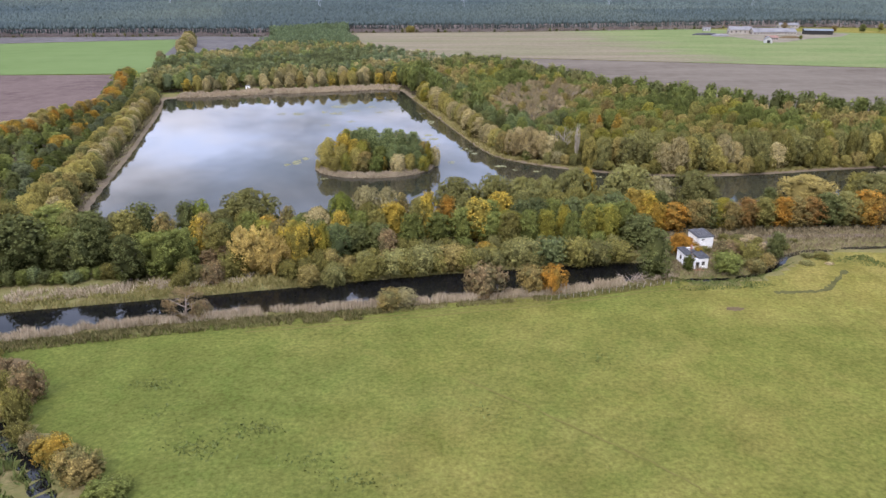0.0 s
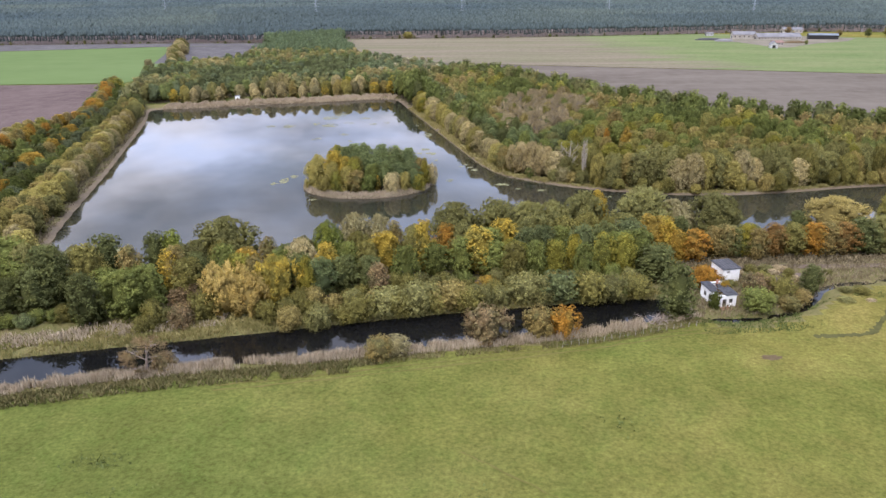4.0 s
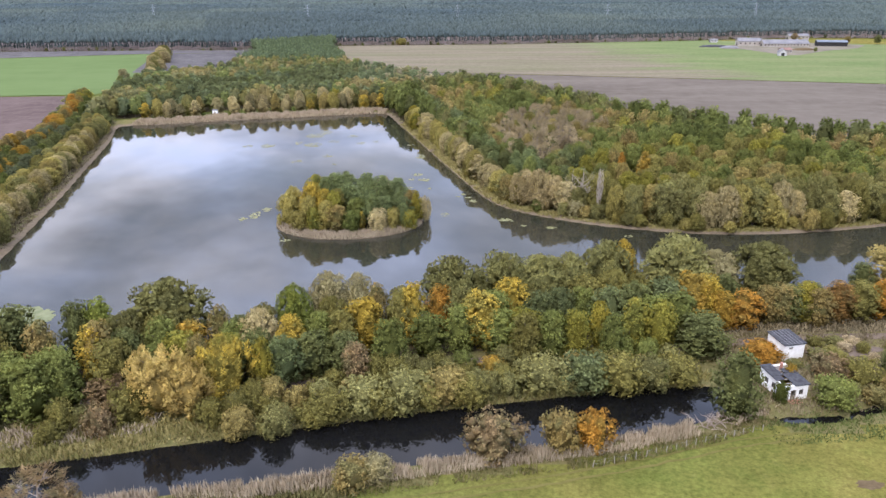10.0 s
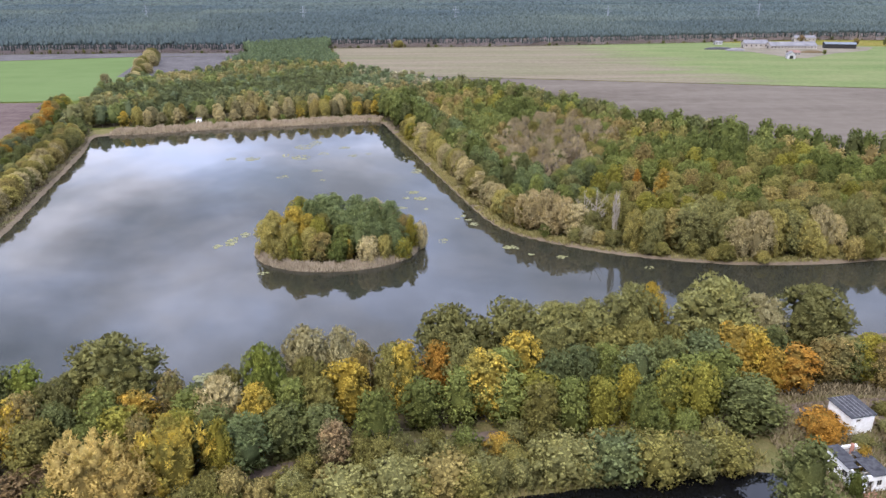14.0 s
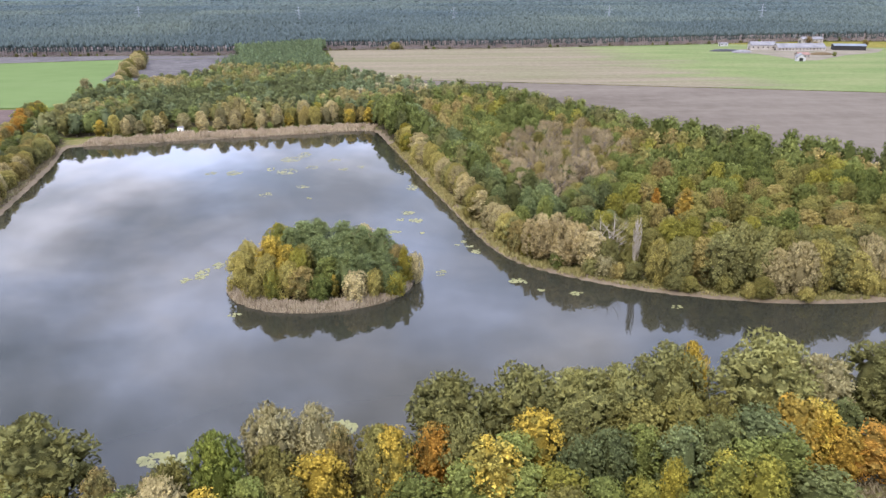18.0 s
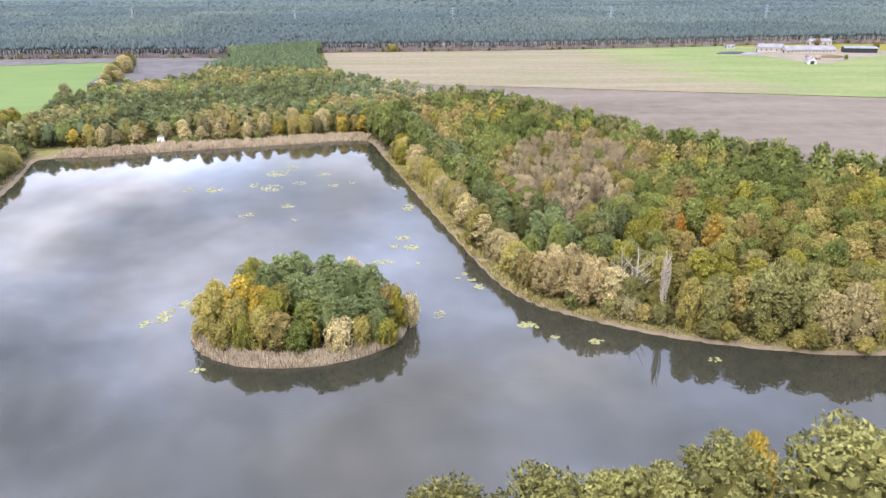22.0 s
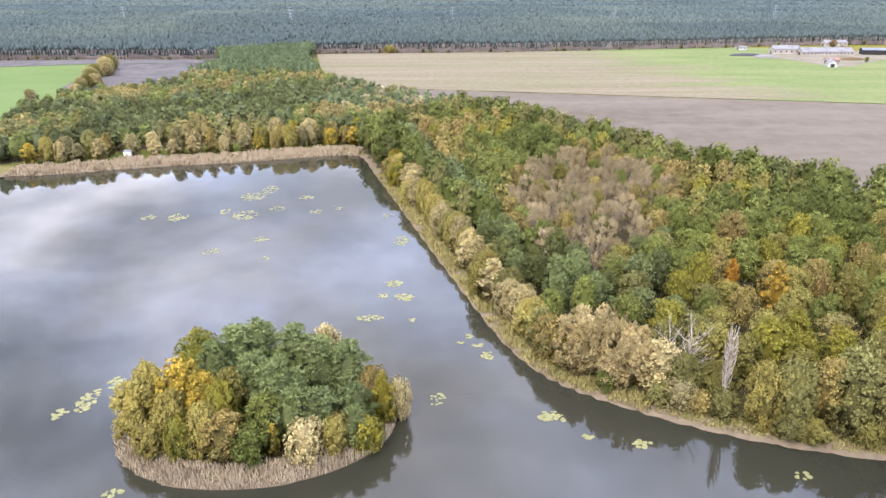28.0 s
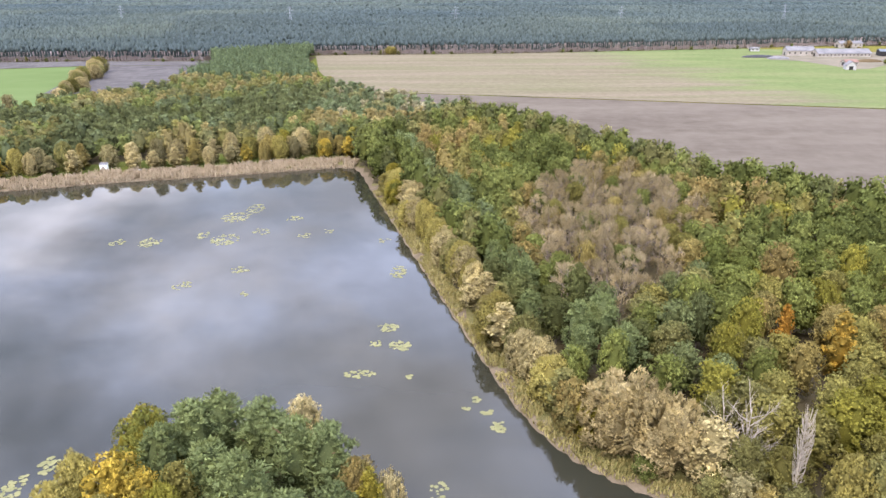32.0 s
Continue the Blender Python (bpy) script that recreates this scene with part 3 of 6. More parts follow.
def crown_arrays(seed, h, r, base, clumps, leaves, leaf, style):
    """A crown of billowing leafy clumps; leaves only where they show. Returns verts, triangles and soft outward
    directions, whose length is the leaf's tone, lowered inside the crown as painted shade.
    """
    g = np.random.default_rng(seed)
    mid, half = (h + base) / 2, (h - base) / 2
    lo, hi, stretch, lean, slim, out_, rise_ = STYLE[style]
    ph = g.uniform(0, 6.28, 3)
    zc = ((np.arange(clumps) + g.uniform(0.2, 0.8, clumps)) / clumps) * 1.9 - 0.93
    ac = np.arange(clumps) * 2.39996 + g.normal(size=clumps) * 0.3
    R = r * g.uniform(lo, hi, clumps)
    wide = r * profile("round" if style in ("bare", "plume") else style, zc) * (1 + 0.09 * np.sin(2 * ac + ph[0]) + 0.07 * np.sin(3 * ac + ph[1] + 2 * zc))
    rc = np.maximum(wide - R * 0.9, 0.0) * g.uniform(0.86, 1.06, clumps)
    z = np.clip(mid + half * zc, base + R * 0.5, h - R * stretch * g.uniform(0.75, 1.1, clumps))
    cen = np.stack([rc * np.cos(ac), rc * np.sin(ac), z], 1)
    heart = np.array([0, 0, mid - 0.35 * half])
    outc = unit(cen - heart)
    axis = unit(outc * lean + np.array([0, 0, 1.0]))

    def swell(e, i, k=1.0):
        d = e * R[i, None] * k
        return cen[i] + d + axis[i] * ((d * axis[i]).sum(1, keepdims=True) * (stretch - 1))

    n_try = leaves * 4
    i = g.choice(clumps, n_try, p=R ** 2 / (R ** 2).sum())
    e = unit(g.normal(size=(n_try, 3)) + outc[i] * 0.6 + np.array([0, 0, 0.3]))
    p = swell(e, i, g.uniform(0.25, 1.15, (n_try, 1)) if style == "bare" else g.uniform(0.78, 1.18, (n_try, 1)))
    if style != "bare":
        q = p[:, None, :] - cen[None]
        q = q - axis[None] * ((q * axis[None]).sum(2, keepdims=True) * (1 - 1 / stretch))
        inside = (np.linalg.norm(q, axis=2) < R[None] * 0.76).any(1)
        p, e, i = p[~inside], e[~inside], i[~inside]
    p, e, i = p[:leaves], e[:leaves], i[:leaves]
    k = len(p)
    tang = unit(np.cross(e, g.normal(size=(k, 3))))
    tip = unit(tang * (1 - out_) + e * out_ + axis[i] * rise_ + g.normal(size=(k, 3)) * 0.25)
    side = unit(np.cross(tip, e + g.normal(size=(k, 3)) * 0.6))
    w = leaf * g.uniform(0.6, 1.35, (k, 1))
    L = w * slim * g.uniform(0.8, 1.3, (k, 1))
    V = np.stack([p - side * w - tip * L * 0.5, p + side * w - tip * L * 0.4, p + tip * L], 1).reshape(-1, 3)
    soft_leaved = style in ("willow", "plume")
    even = 0.14 if soft_leaved else 0.20 if leaf > 0.22 else 0.26
    tone = g.uniform(1 - even, 1 + even, (k, 1)) * g.uniform(0.9, 1.1, clumps)[i, None]
    N = np.repeat(unit(e * 0.75 + outc[i] * 0.65 + np.array([0, 0, 0.3]) + g.normal(size=(k, 3)) * (0.2 if soft_leaved else 0.3)) * tone, 3, 0)
    F = np.arange(len(V)).reshape(-1, 3)
    if style != "bare":
        # the dense foliage inside each clump, and the heart of the crown; low tones paint inner shade
        bv, bf = OCTA
        e = unit(bv @ np.linalg.qr(g.normal(size=(3, 3)))[0])
        for j in range(clumps):
            o = len(V)
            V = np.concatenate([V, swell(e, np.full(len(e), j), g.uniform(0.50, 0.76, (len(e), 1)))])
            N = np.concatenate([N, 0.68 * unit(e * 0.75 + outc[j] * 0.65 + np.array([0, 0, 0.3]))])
            F = np.concatenate([F, bf + o])
        sides, rings = 7, 5
        A, Z = np.meshgrid(np.arange(sides) * 2 * math.pi / sides, np.linspace(-0.95, 0.8, rings))
        Rr = r * 0.54 * profile("round" if style == "plume" else style, Z)
        CV = np.concatenate([np.stack([Rr * np.cos(A), Rr * np.sin(A), mid + half * Z * 0.9], -1).reshape(-1, 3), [[0, 0, mid + half * 0.8]]])
        o = len(V)
        CF = [(o + a * sides + s, o + a * sides + (s + 1) % sides, o + (a + 1) * sides + s) if u else (o + a * sides + (s + 1) % sides, o + (a + 1) * sides + (s + 1) % sides, o + (a + 1) * sides + s)
              for a in range(rings - 1) for s in range(sides) for u in (1, 0)]
        CF += [(o + (rings - 1) * sides + s, o + (rings - 1) * sides + (s + 1) % sides, o + rings * sides) for s in range(sides)]
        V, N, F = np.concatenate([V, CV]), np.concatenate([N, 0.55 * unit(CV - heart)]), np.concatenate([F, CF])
    V[:, 2] = np.maximum(V[:, 2], 0.1)
    return V, F, N


def limbs_arrays(seed, h, r, base, limbs, thick, spread=0.75, twig=0, apart=False):
    """A tapered, slightly bent trunk with limbs, and twigs where asked for."""
    g = np.random.default_rng(seed + 50)
    bend = g.normal(size=2) * 0.03 * h
    trunk = [(0, 0, -0.35), (bend[0] * 0.2, bend[1] * 0.2, h * 0.25), (bend[0] * 0.7, bend[1] * 0.7, h * 0.55), (bend[0], bend[1], h * 0.88)]
    out = [tube(trunk, (thick * 1.25, thick * 0.85, thick * 0.5, thick * 0.1), 6)]
    for i in range(limbs):
        z = base + (h * 0.8 - base) * (i + 0.5) / limbs
        a = i * 2.4 + g.uniform(-0.5, 0.5)
        L = r * spread * g.uniform(0.7, 1.1) * (1.1 - 0.5 * i / limbs)
        s = np.interp(z / h, [0, 0.25, 0.55, 0.88], [0, 0.2, 0.7, 1.0])
        p0 = np.array([bend[0] * s, bend[1] * s, z])
        dirn = np.array([math.cos(a), math.sin(a), 0.75])
        p1, p2 = p0 + dirn * L * 0.5, p0 + dirn * L * np.array([1, 1, 1.25])
        first = len(out)
        out.append(tube([p0, p1, p2], (thick * 0.45, thick * 0.28, thick * 0.06), 4))
        for _ in range(twig):
            f = g.uniform(0.3, 1.0)
            q0 = p0 + (p2 - p0) * f
            q1 = q0 + unit(np.array([math.cos(a) * 0.5, math.sin(a) * 0.5, 0.8]) + g.normal(size=3) * 0.5) * L * 0.6
            out.append(tube([q0, (q0 + q1) / 2 + g.normal(size=3) * 0.05, q1], (thick * 0.15, thick * 0.09, thick * 0.02), 3))
        if apart:
            out[first:] = [join(out[first:])]
    return out if apart else join(out)


# size of the model tree of each kind: height, crown radius, crown base, clumps, leaves, leaf size, variants
KINDS = {
    "broad": (12.0, 4.0, 0.5, 44, 1900, 0.18, 6),
    "willow": (12.0, 5.5, 0.3, 62, 2900, 0.17, 5),
    "shrub": (5.0, 3.2, 0.05, 36, 1150, 0.14, 5),
    "pine": (13.0, 3.4, 1.8, 44, 1800, 0.13, 4),
    "column": (13.0, 2.2, 0.4, 22, 1100, 0.15, 3),
    "wood": (13.0, 4.4, 2.6, 38, 1400, 0.21, 6),
    "sparse": (12.0, 3.0, 2.0, 22, 1900, 0.055, 3),
    "plume": (12.0, 5.0, 0.4, 60, 2800, 0.15, 3),
}
MODEL = {}
for ki, (kind, (h, r, b, nc, nl, ls, nv)) in enumerate(KINDS.items()):
    MODEL[kind] = []
    for v in range(nv):
        V, F, N = crown_arrays(100 * ki + v, h, r, b, nc, nl, ls, "bare" if kind == "sparse" else kind if kind in STYLE else "round")
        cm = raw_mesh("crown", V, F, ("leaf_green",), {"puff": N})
        tv, tf = limbs_arrays(100 * ki + v, h, r, max(b, 1.2), 7 if kind != "column" else 4, 0.10 if kind == "shrub" else 0.2 if kind == "sparse" else 0.24, 1.0 if kind == "sparse" else 0.75, 16 if kind == "sparse" else 0)
        tm = raw_mesh("trunk", tv, tf, ("bark_pine" if kind == "pine" else "bark_birch" if kind == "sparse" else "bark",))
        MODEL[kind].append((cm, tm))
KIND_WORDS = {"broad": "broadleaf tree", "willow": "spreading willow", "shrub": "bushy shrub", "pine": "pine tree", "column": "slender poplar", "wood": "woodland tree", "sparse": "thinly leaved birch", "plume": "feathery willow"}
CATEGORY = {"shrub": "shrub"}
count = itertools.count()


def land(x, y):
    return float(ground_height(np.array([(x, y)]))[0][0])


placed = []


def tree(kind, colour, x, y, h, r, where="in the tree belt by the canal", group="trees of the belt", z=None):
    """A tree with trunk and crown, from the model of its kind, scaled to height h and crown radius r."""
    i = next(count)
    placed.append((x, y))
    H, R = KINDS[kind][0], KINDS[kind][1]
    cm, tm = MODEL[kind][i % len(MODEL[kind])]
    name = {"shrub": "shrub", "pine": "pine_tree", "willow": "willow_tree", "column": "poplar_tree", "wood": "woodland_tree", "sparse": "birch_tree", "plume": "willow_tree", "broad": "broadleaf_tree"}[kind]
    root = tagged(new(name), WORDS[colour] + " " + KIND_WORDS[kind] + " " + where, CATEGORY.get(kind, "tree"), group)
    root.matrix_basis = Matrix.LocRotScale((x, y, (land(x, y) if z is None else z) - 0.02), Euler((0, 0, i * 2.399)), (r / R, r / R, h / H))
    part("trunk", tm, root)
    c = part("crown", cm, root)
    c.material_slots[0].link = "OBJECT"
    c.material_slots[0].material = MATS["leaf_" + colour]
    return root


# tree belt between canal and lake, scrub on the canal bank, bushes on the meadow side
tree("broad", "yellow", 9.2, 183.8, 11.6, 4.9)
tree("broad", "olive", 17.4, 175.5, 10.9, 3.5)
tree("broad", "green", 22.4, 177.0, 10.9, 3.3)
tree("broad", "lime", 26.8, 176.9, 10.9, 3.3)
tree("broad", "yellowgreen", 32.1, 180.6, 10.9, 2.3)
tree("broad", "green", 33.3, 175.2, 10.9, 2.6)
tree("broad", "yellowgreen", 39.3, 181.9, 10.9, 3.4)
tree("broad", "lime", 44.0, 180.9, 10.9, 3.2)
tree("broad", "yellow", 15.6, 191.0, 11.6, 4.2)
tree("broad", "bluegreen", 21.0, 185.2, 11.0, 3.5)
tree("broad", "bluegreen", 25.6, 187.4, 11.0, 3.6)
tree("broad", "olive", 32.0, 194.1, 10.8, 4.0)
tree("broad", "bluegreen", 35.1, 187.3, 11.0, 4.0)
tree("broad", "dark", 41.1, 189.6, 11.0, 3.9)
tree("broad", "bluegreen", 47.9, 191.2, 11.0, 5.4)
tree("broad", "gold", 53.8, 193.7, 11.4, 4.5)
tree("broad", "yellow", 57.4, 193.9, 11.0, 3.5)
tree("broad", "dark", 61.3, 194.1, 10.8, 3.4)
tree("broad", "gold", 59.9, 191.0, 8.4, 3.4)
tree("broad", "orange", 64.7, 192.2, 8.0, 4.6)
tree("broad", "ochre", 70.9, 194.5, 8.1, 3.4)
tree("broad", "dark", 76.4, 194.8, 7.9, 3.5)
tree("broad", "yellowgreen", 79.8, 195.0, 8.4, 3.7)
tree("broad", "ochre", 80.9, 192.0, 8.4, 3.0)
tree("willow", "darkwillow", 4.0, 195.8, 13.9, 7.5)
tree("willow", "darkwillow", 14.7, 197.8, 13.9, 7.0)
tree("willow", "darkwillow", 22.6, 199.3, 13.2, 6.6)
tree("willow", "darkwillow", 29.6, 200.6, 13.1, 5.6)
tree("willow", "darkwillow", 38.5, 203.3, 14.6, 7.0)
tree("willow", "yellow", 42.2, 205.0, 14.5, 3.1)
tree("willow", "darkwillow", 54.4, 204.7, 15.1, 8.6)
tree("willow", "grey", 63.1, 205.2, 11.9, 5.6)
tree("willow", "darkwillow", 74.5, 205.7, 13.3, 8.0)
tree("broad", "dark", 52.0, 180.6, 8.0, 6.2)
tree("broad", "orange", 60.6, 173.4, 5.5, 2.6)
tree("broad", "orange", 1.4, 189.3, 10.9, 3.1)
tree("broad", "yellow", -4.1, 185.2, 13.0, 3.0)
tree("broad", "olive", -6.5, 184.8, 10.8, 2.8)
tree("broad", "green", -0.9, 180.8, 8.5, 3.9)
tree("broad", "green", -8.0, 173.5, 10.9, 3.6)
tree("broad", "yellow", -13.4, 182.5, 11.0, 4.1)
tree("broad", "ochre", -11.2, 186.9, 12.5, 2.3)
tree("broad", "brown", -14.0, 170.0, 8.0, 2.9)
tree("broad", "olive", -17.2, 178.7, 10.2, 3.3)
tree("broad", "green", -21.7, 178.9, 10.1, 3.1)
tree("willow", "grey", -21.1, 190.0, 13.1, 4.7)
tree("willow", "grey", -15.5, 191.1, 12.5, 4.1)
tree("willow", "lightgreen", -27.2, 184.2, 13.0, 3.9)
tree("broad", "yellow", -26.4, 175.4, 11.0, 3.4)
tree("willow", "pale", -32.6, 177.5, 11.0, 4.3)
tree("broad", "dark", -36.5, 178.1, 9.8, 2.6)
tree("broad", "ochre", -40.9, 180.2, 10.8, 2.5)
tree("willow", "darkwillow", -52.3, 185.1, 13.5, 8.7)
tree("pine", "pine", -26.8, 169.4, 9.5, 4.0)
tree("broad", "yellowgreen", -29.7, 166.6, 10.9, 2.0)
tree("broad", "green", -37.1, 177.0, 9.3, 3.7)
tree("broad", "ochre", -41.1, 167.5, 10.9, 2.6)
tree("broad", "green", -49.5, 173.6, 11.3, 4.0)
tree("broad", "dark", -55.2, 171.5, 10.2, 3.7)
tree("broad", "ochre", -60.3, 172.5, 11.6, 3.1)
tree("broad", "lightgreen", -63.2, 179.0, 12.7, 3.8)
tree("plume", "apricot", -45.8, 161.2, 11.2, 5.4)
tree("plume", "apricot", -40.8, 160.6, 9.2, 4.4)
tree("plume", "yellow", -35.8, 165.0, 11.0, 5.0)
tree("broad", "brown", -55.2, 163.5, 5.8, 4.4)
tree("broad", "olive", -78.1, 168.2, 13.6, 4.2)
tree("broad", "dark", -77.1, 175.1, 13.1, 5.0)
tree("broad", "ochre", -69.9, 170.7, 12.1, 3.4)
tree("broad", "green", -66.4, 158.5, 11.4, 4.8)
tree("broad", "green", -62.2, 160.8, 11.4, 3.9)
tree("broad", "dark", -73.6, 156.2, 11.4, 4.1)
tree("broad", "dark", -84.6, 165.9, 10.8, 4.4)
tree("broad", "dark", -66.7, 177.3, 13.0, 3.3)
tree("broad", "yellow", -61.6, 172.3, 10.8, 3.2)
tree("broad", "olive", -55.5, 165.9, 10.9, 4.1)
tree("broad", "russet", 86.5, 195.3, 8.4, 3.9)
tree("broad", "olive", 91.5, 195.6, 8.4, 4.3)
tree("broad", "orange", 97.3, 195.9, 8.4, 4.3)
tree("broad", "ochre", 101.0, 196.1, 8.4, 4.9)
tree("broad", "russet", 105.5, 196.3, 8.4, 4.6)
tree("broad", "ochre", 74.3, 194.7, 8.4, 3.9)
tree("broad", "yellowgreen", 79.8, 195.0, 8.4, 3.9)
tree("willow", "tawny", 110.9, 211.5, 10.5, 9.2)
tree("broad", "dark", 97.9, 206.9, 8.4, 2.7)
tree("broad", "dark", -102.0, 162.6, 13.8, 7.4)
tree("broad", "green", -99.1, 173.5, 13.1, 6.5)
tree("broad", "dark", -86.4, 166.6, 13.9, 5.2)
tree("broad", "olive", -107.7, 168.5, 15.7, 5.6)
tree("broad", "dark", 110.3, 196.5, 9.3, 4.7)
tree("willow", "willow", 116.4, 198.8, 9.0, 5.6)
tree("broad", "orange", 121.8, 197.1, 10.1, 5.4)
tree("willow", "willow", 132.4, 210.6, 10.9, 7.8)
tree("shrub", "olive", -50.2, 158.6, 6.4, 3.8)
tree("shrub", "brown", -53.5, 155.2, 5.0, 3.2)
tree("shrub", "tawny", -31.5, 155.0, 4.6, 3.0)
tree("shrub", "olive", -60.5, 152.5, 3.6, 2.6)
tree("shrub", "willow", -11.7, 161.8, 5.2, 5.1)
tree("shrub", "olive", -17.3, 159.3, 4.9, 3.9)
tree("shrub", "willow", -4.8, 162.7, 6.1, 5.1)
tree("shrub", "tawny", 2.2, 164.1, 5.8, 4.6)
tree("shrub", "olive", 6.2, 163.2, 5.2, 3.4)
tree("shrub", "willow", -25.4, 155.5, 5.3, 3.2)
tree("shrub", "olive", -20.1, 158.1, 3.3, 3.3)
tree("shrub", "willow", 19.8, 168.2, 5.9, 5.3)
tree("shrub", "bluegreen", 27.0, 168.1, 6.4, 5.3)
tree("shrub", "olive", 33.3, 168.0, 6.7, 4.7)
tree("shrub", "willow", 38.7, 168.6, 5.6, 4.7)
tree("shrub", "olive", 44.5, 170.7, 4.3, 4.8)
tree("shrub", "gold", 11.0, 172.9, 3.4, 2.8)
tree("shrub", "brown", 9.5, 148.4, 7.4, 4.8)
tree("shrub", "ochre", 20.0, 150.1, 6.4, 3.6)
tree("shrub", "orange", 25.0, 150.2, 6.2, 3.5)
tree("shrub", "ochre", -11.6, 141.6, 4.1, 3.3)
tree("shrub", "grey", -8.4, 143.0, 3.7, 3.0)
tree("broad", "dark", 50.2, 158.6, 11.8, 4.2)
tree("shrub", "green", 69.0, 161.9, 4.8, 4.0)
tree("shrub", "olive", 77.0, 168.0, 5.2, 3.2)
tree("broad", "dark", 85.0, 171.5, 6.8, 2.6)
tree("shrub", "ochre", 80.5, 166.0, 3.4, 2.2)
tree("shrub", "ochre", 76.5, 162.8, 3.2, 2.6)
tree("shrub", "orange", 64.0, 179.0, 2.3, 4.5)
tree("shrub", "brown", 72.4, 170.6, 4.5, 3.7)
tree("shrub", "ochre", -51.6, 84.6, 4.2, 3.4)
tree("shrub", "gold", -57.9, 89.0, 4.0, 2.9)
tree("shrub", "olive", -68.6, 98.5, 6.3, 2.5)
tree("sparse", "brown", -54.1, 136.5, 6.6, 4.2)
tree("shrub", "brown", -51.0, 137.0, 3.6, 2.6)
tree("shrub", "brown", -70.3, 105.3, 6.4, 3.2)
tree("shrub", "green", -46.2, 80.9, 2.5, 3.1)
for x_ in np.arange(-170, -108, 7.0):
    y_ = 163 + 0.19 * (x_ + 63)
    tree("broad", ("dark", "green", "olive")[int(x_) % 3], x_ + rng.normal(), y_ + rng.normal(), rng.uniform(9, 12), rng.uniform(3.5, 5))
    tree("willow", ("willow", "olive", "green")[int(x_) % 3], x_ + rng.normal(), y_ + 9 + rng.normal(), rng.uniform(10, 13), rng.uniform(4, 5.5))
for x_ in np.arange(128, 215, 8.0):
    tree("broad", ("russet", "dark", "orange", "ochre")[int(x_ / 8) % 4], x_ + rng.normal(), 196 + 0.08 * (x_ - 100) + rng.normal(), rng.uniform(8, 10), rng.uniform(3.5, 5))
    tree("willow", ("willow", "olive", "grey")[int(x_ / 8) % 3], x_ + rng.normal(), 212 + 0.1 * (x_ - 100) + rng.normal(), rng.uniform(9, 12), rng.uniform(4, 6))


def free(x, y, gap):
    return all((x - a) ** 2 + (y - b) ** 2 >= gap * gap for a, b in placed)


def path_y(x):
    return float(np.interp(x, PATH_LINE[:, 0], PATH_LINE[:, 1]))


# the belt is closed: trees stand wherever the marked ones leave room
for off_, hts_, cols_ in ((3.5, (8, 10.5), ("green", "lime", "yellowgreen", "green", "dark")), (9.0, (9, 11), ("bluegreen", "green", "green", "gold", "olive")), (14.5, (9, 12), ("willow", "olive", "darkwillow"))):
    for x_ in np.arange(-106, 52, 3.2):
        px_, py_ = x_ + rng.normal() * 0.8, path_y(x_) + off_ + rng.normal() * 0.8
        if free(px_, py_, 4.3):
            tree("willow" if off_ > 12 else "broad", cols_[int(rng.integers(len(cols_)))], px_, py_, rng.uniform(*hts_), rng.uniform(3.4, 4.6))
# undergrowth in front of the western belt
for x_ in np.arange(-160, -62, 2.8):
    px_, py_ = x_ + rng.normal() * 0.6, path_y(x_) - 3.4 + rng.normal() * 0.7
    if free(px_, py_, 2.2):
        tree("shrub", ("dark", "olive", "green", "bluegreen")[int(rng.integers(4))], px_, py_, rng.uniform(2.4, 4.2), rng.uniform(1.8, 2.6), "at the foot of the tree belt", "undergrowth of the belt")
# willow scrub on the canal bank
for lo_, hi_, off_ in ((-24, 48, 1.6), (-24, 47, 4.4), (-22, 46, 7.5), (-18, 46, 10.5), (-36, -25, 4.5), (-33, -24, 7.5), (-60, -52, 9.0)):
    for x_ in np.arange(lo_, hi_, 2.6):
        bank_ = float(np.interp(x_, [p[0] for p in CANAL_N], [p[1] for p in CANAL_N]))
        px_, py_ = x_ + rng.normal() * 0.5, bank_ + off_ + rng.normal() * 0.6
        if free(px_, py_, 2.6) and not 13.5 < px_ < 16.5 and py_ < path_y(px_) - 2.4:
            tree("shrub", ("willow", "olive", "tawny", "willow", "green", "olive")[int(rng.integers(6))], px_, py_, rng.uniform(3.4, 5.6), rng.uniform(2.2, 3.3), "in the willow scrub on the canal bank", "scrub on the canal bank")
# low weeds and bushes round the ruins, bushes along the meadow ditch
for i_ in range(60):
    px_, py_ = rng.uniform(63, 98), rng.uniform(163, 184)
    if free(px_, py_, 2.4) and ground_height(np.array([(px_, py_)]))[1][0] > 2.5 and not (58 < px_ < 73 and (161 < py_ < 171.5 or 175.5 < py_ < 184.5)):
        tree("shrub", ("heath", "brown", "olive", "heath", "willow")[int(rng.integers(5))], px_, py_, rng.uniform(0.9, 2.2), rng.uniform(1.2, 2.2), "among the weeds round the ruins", "bushes round the ruins")
for x_, y_, h_, c_ in ((-76, 108, 3.5, "olive"), (-73, 101, 3.8, "ochre"), (-66, 94.5, 3.2, "olive"), (-63, 92, 3.0, "brown"), (-79, 113, 3.4, "brown"), (-54, 86, 4.0, "ochre"), (-48, 76, 3.0, "olive"), (-84, 119, 2.6, "olive"), (-45, 70, 2.5, "green")):
    tree("shrub", c_, x_, y_, h_, h_ * 0.62, "along the meadow ditch", "bushes of the meadow ditch")

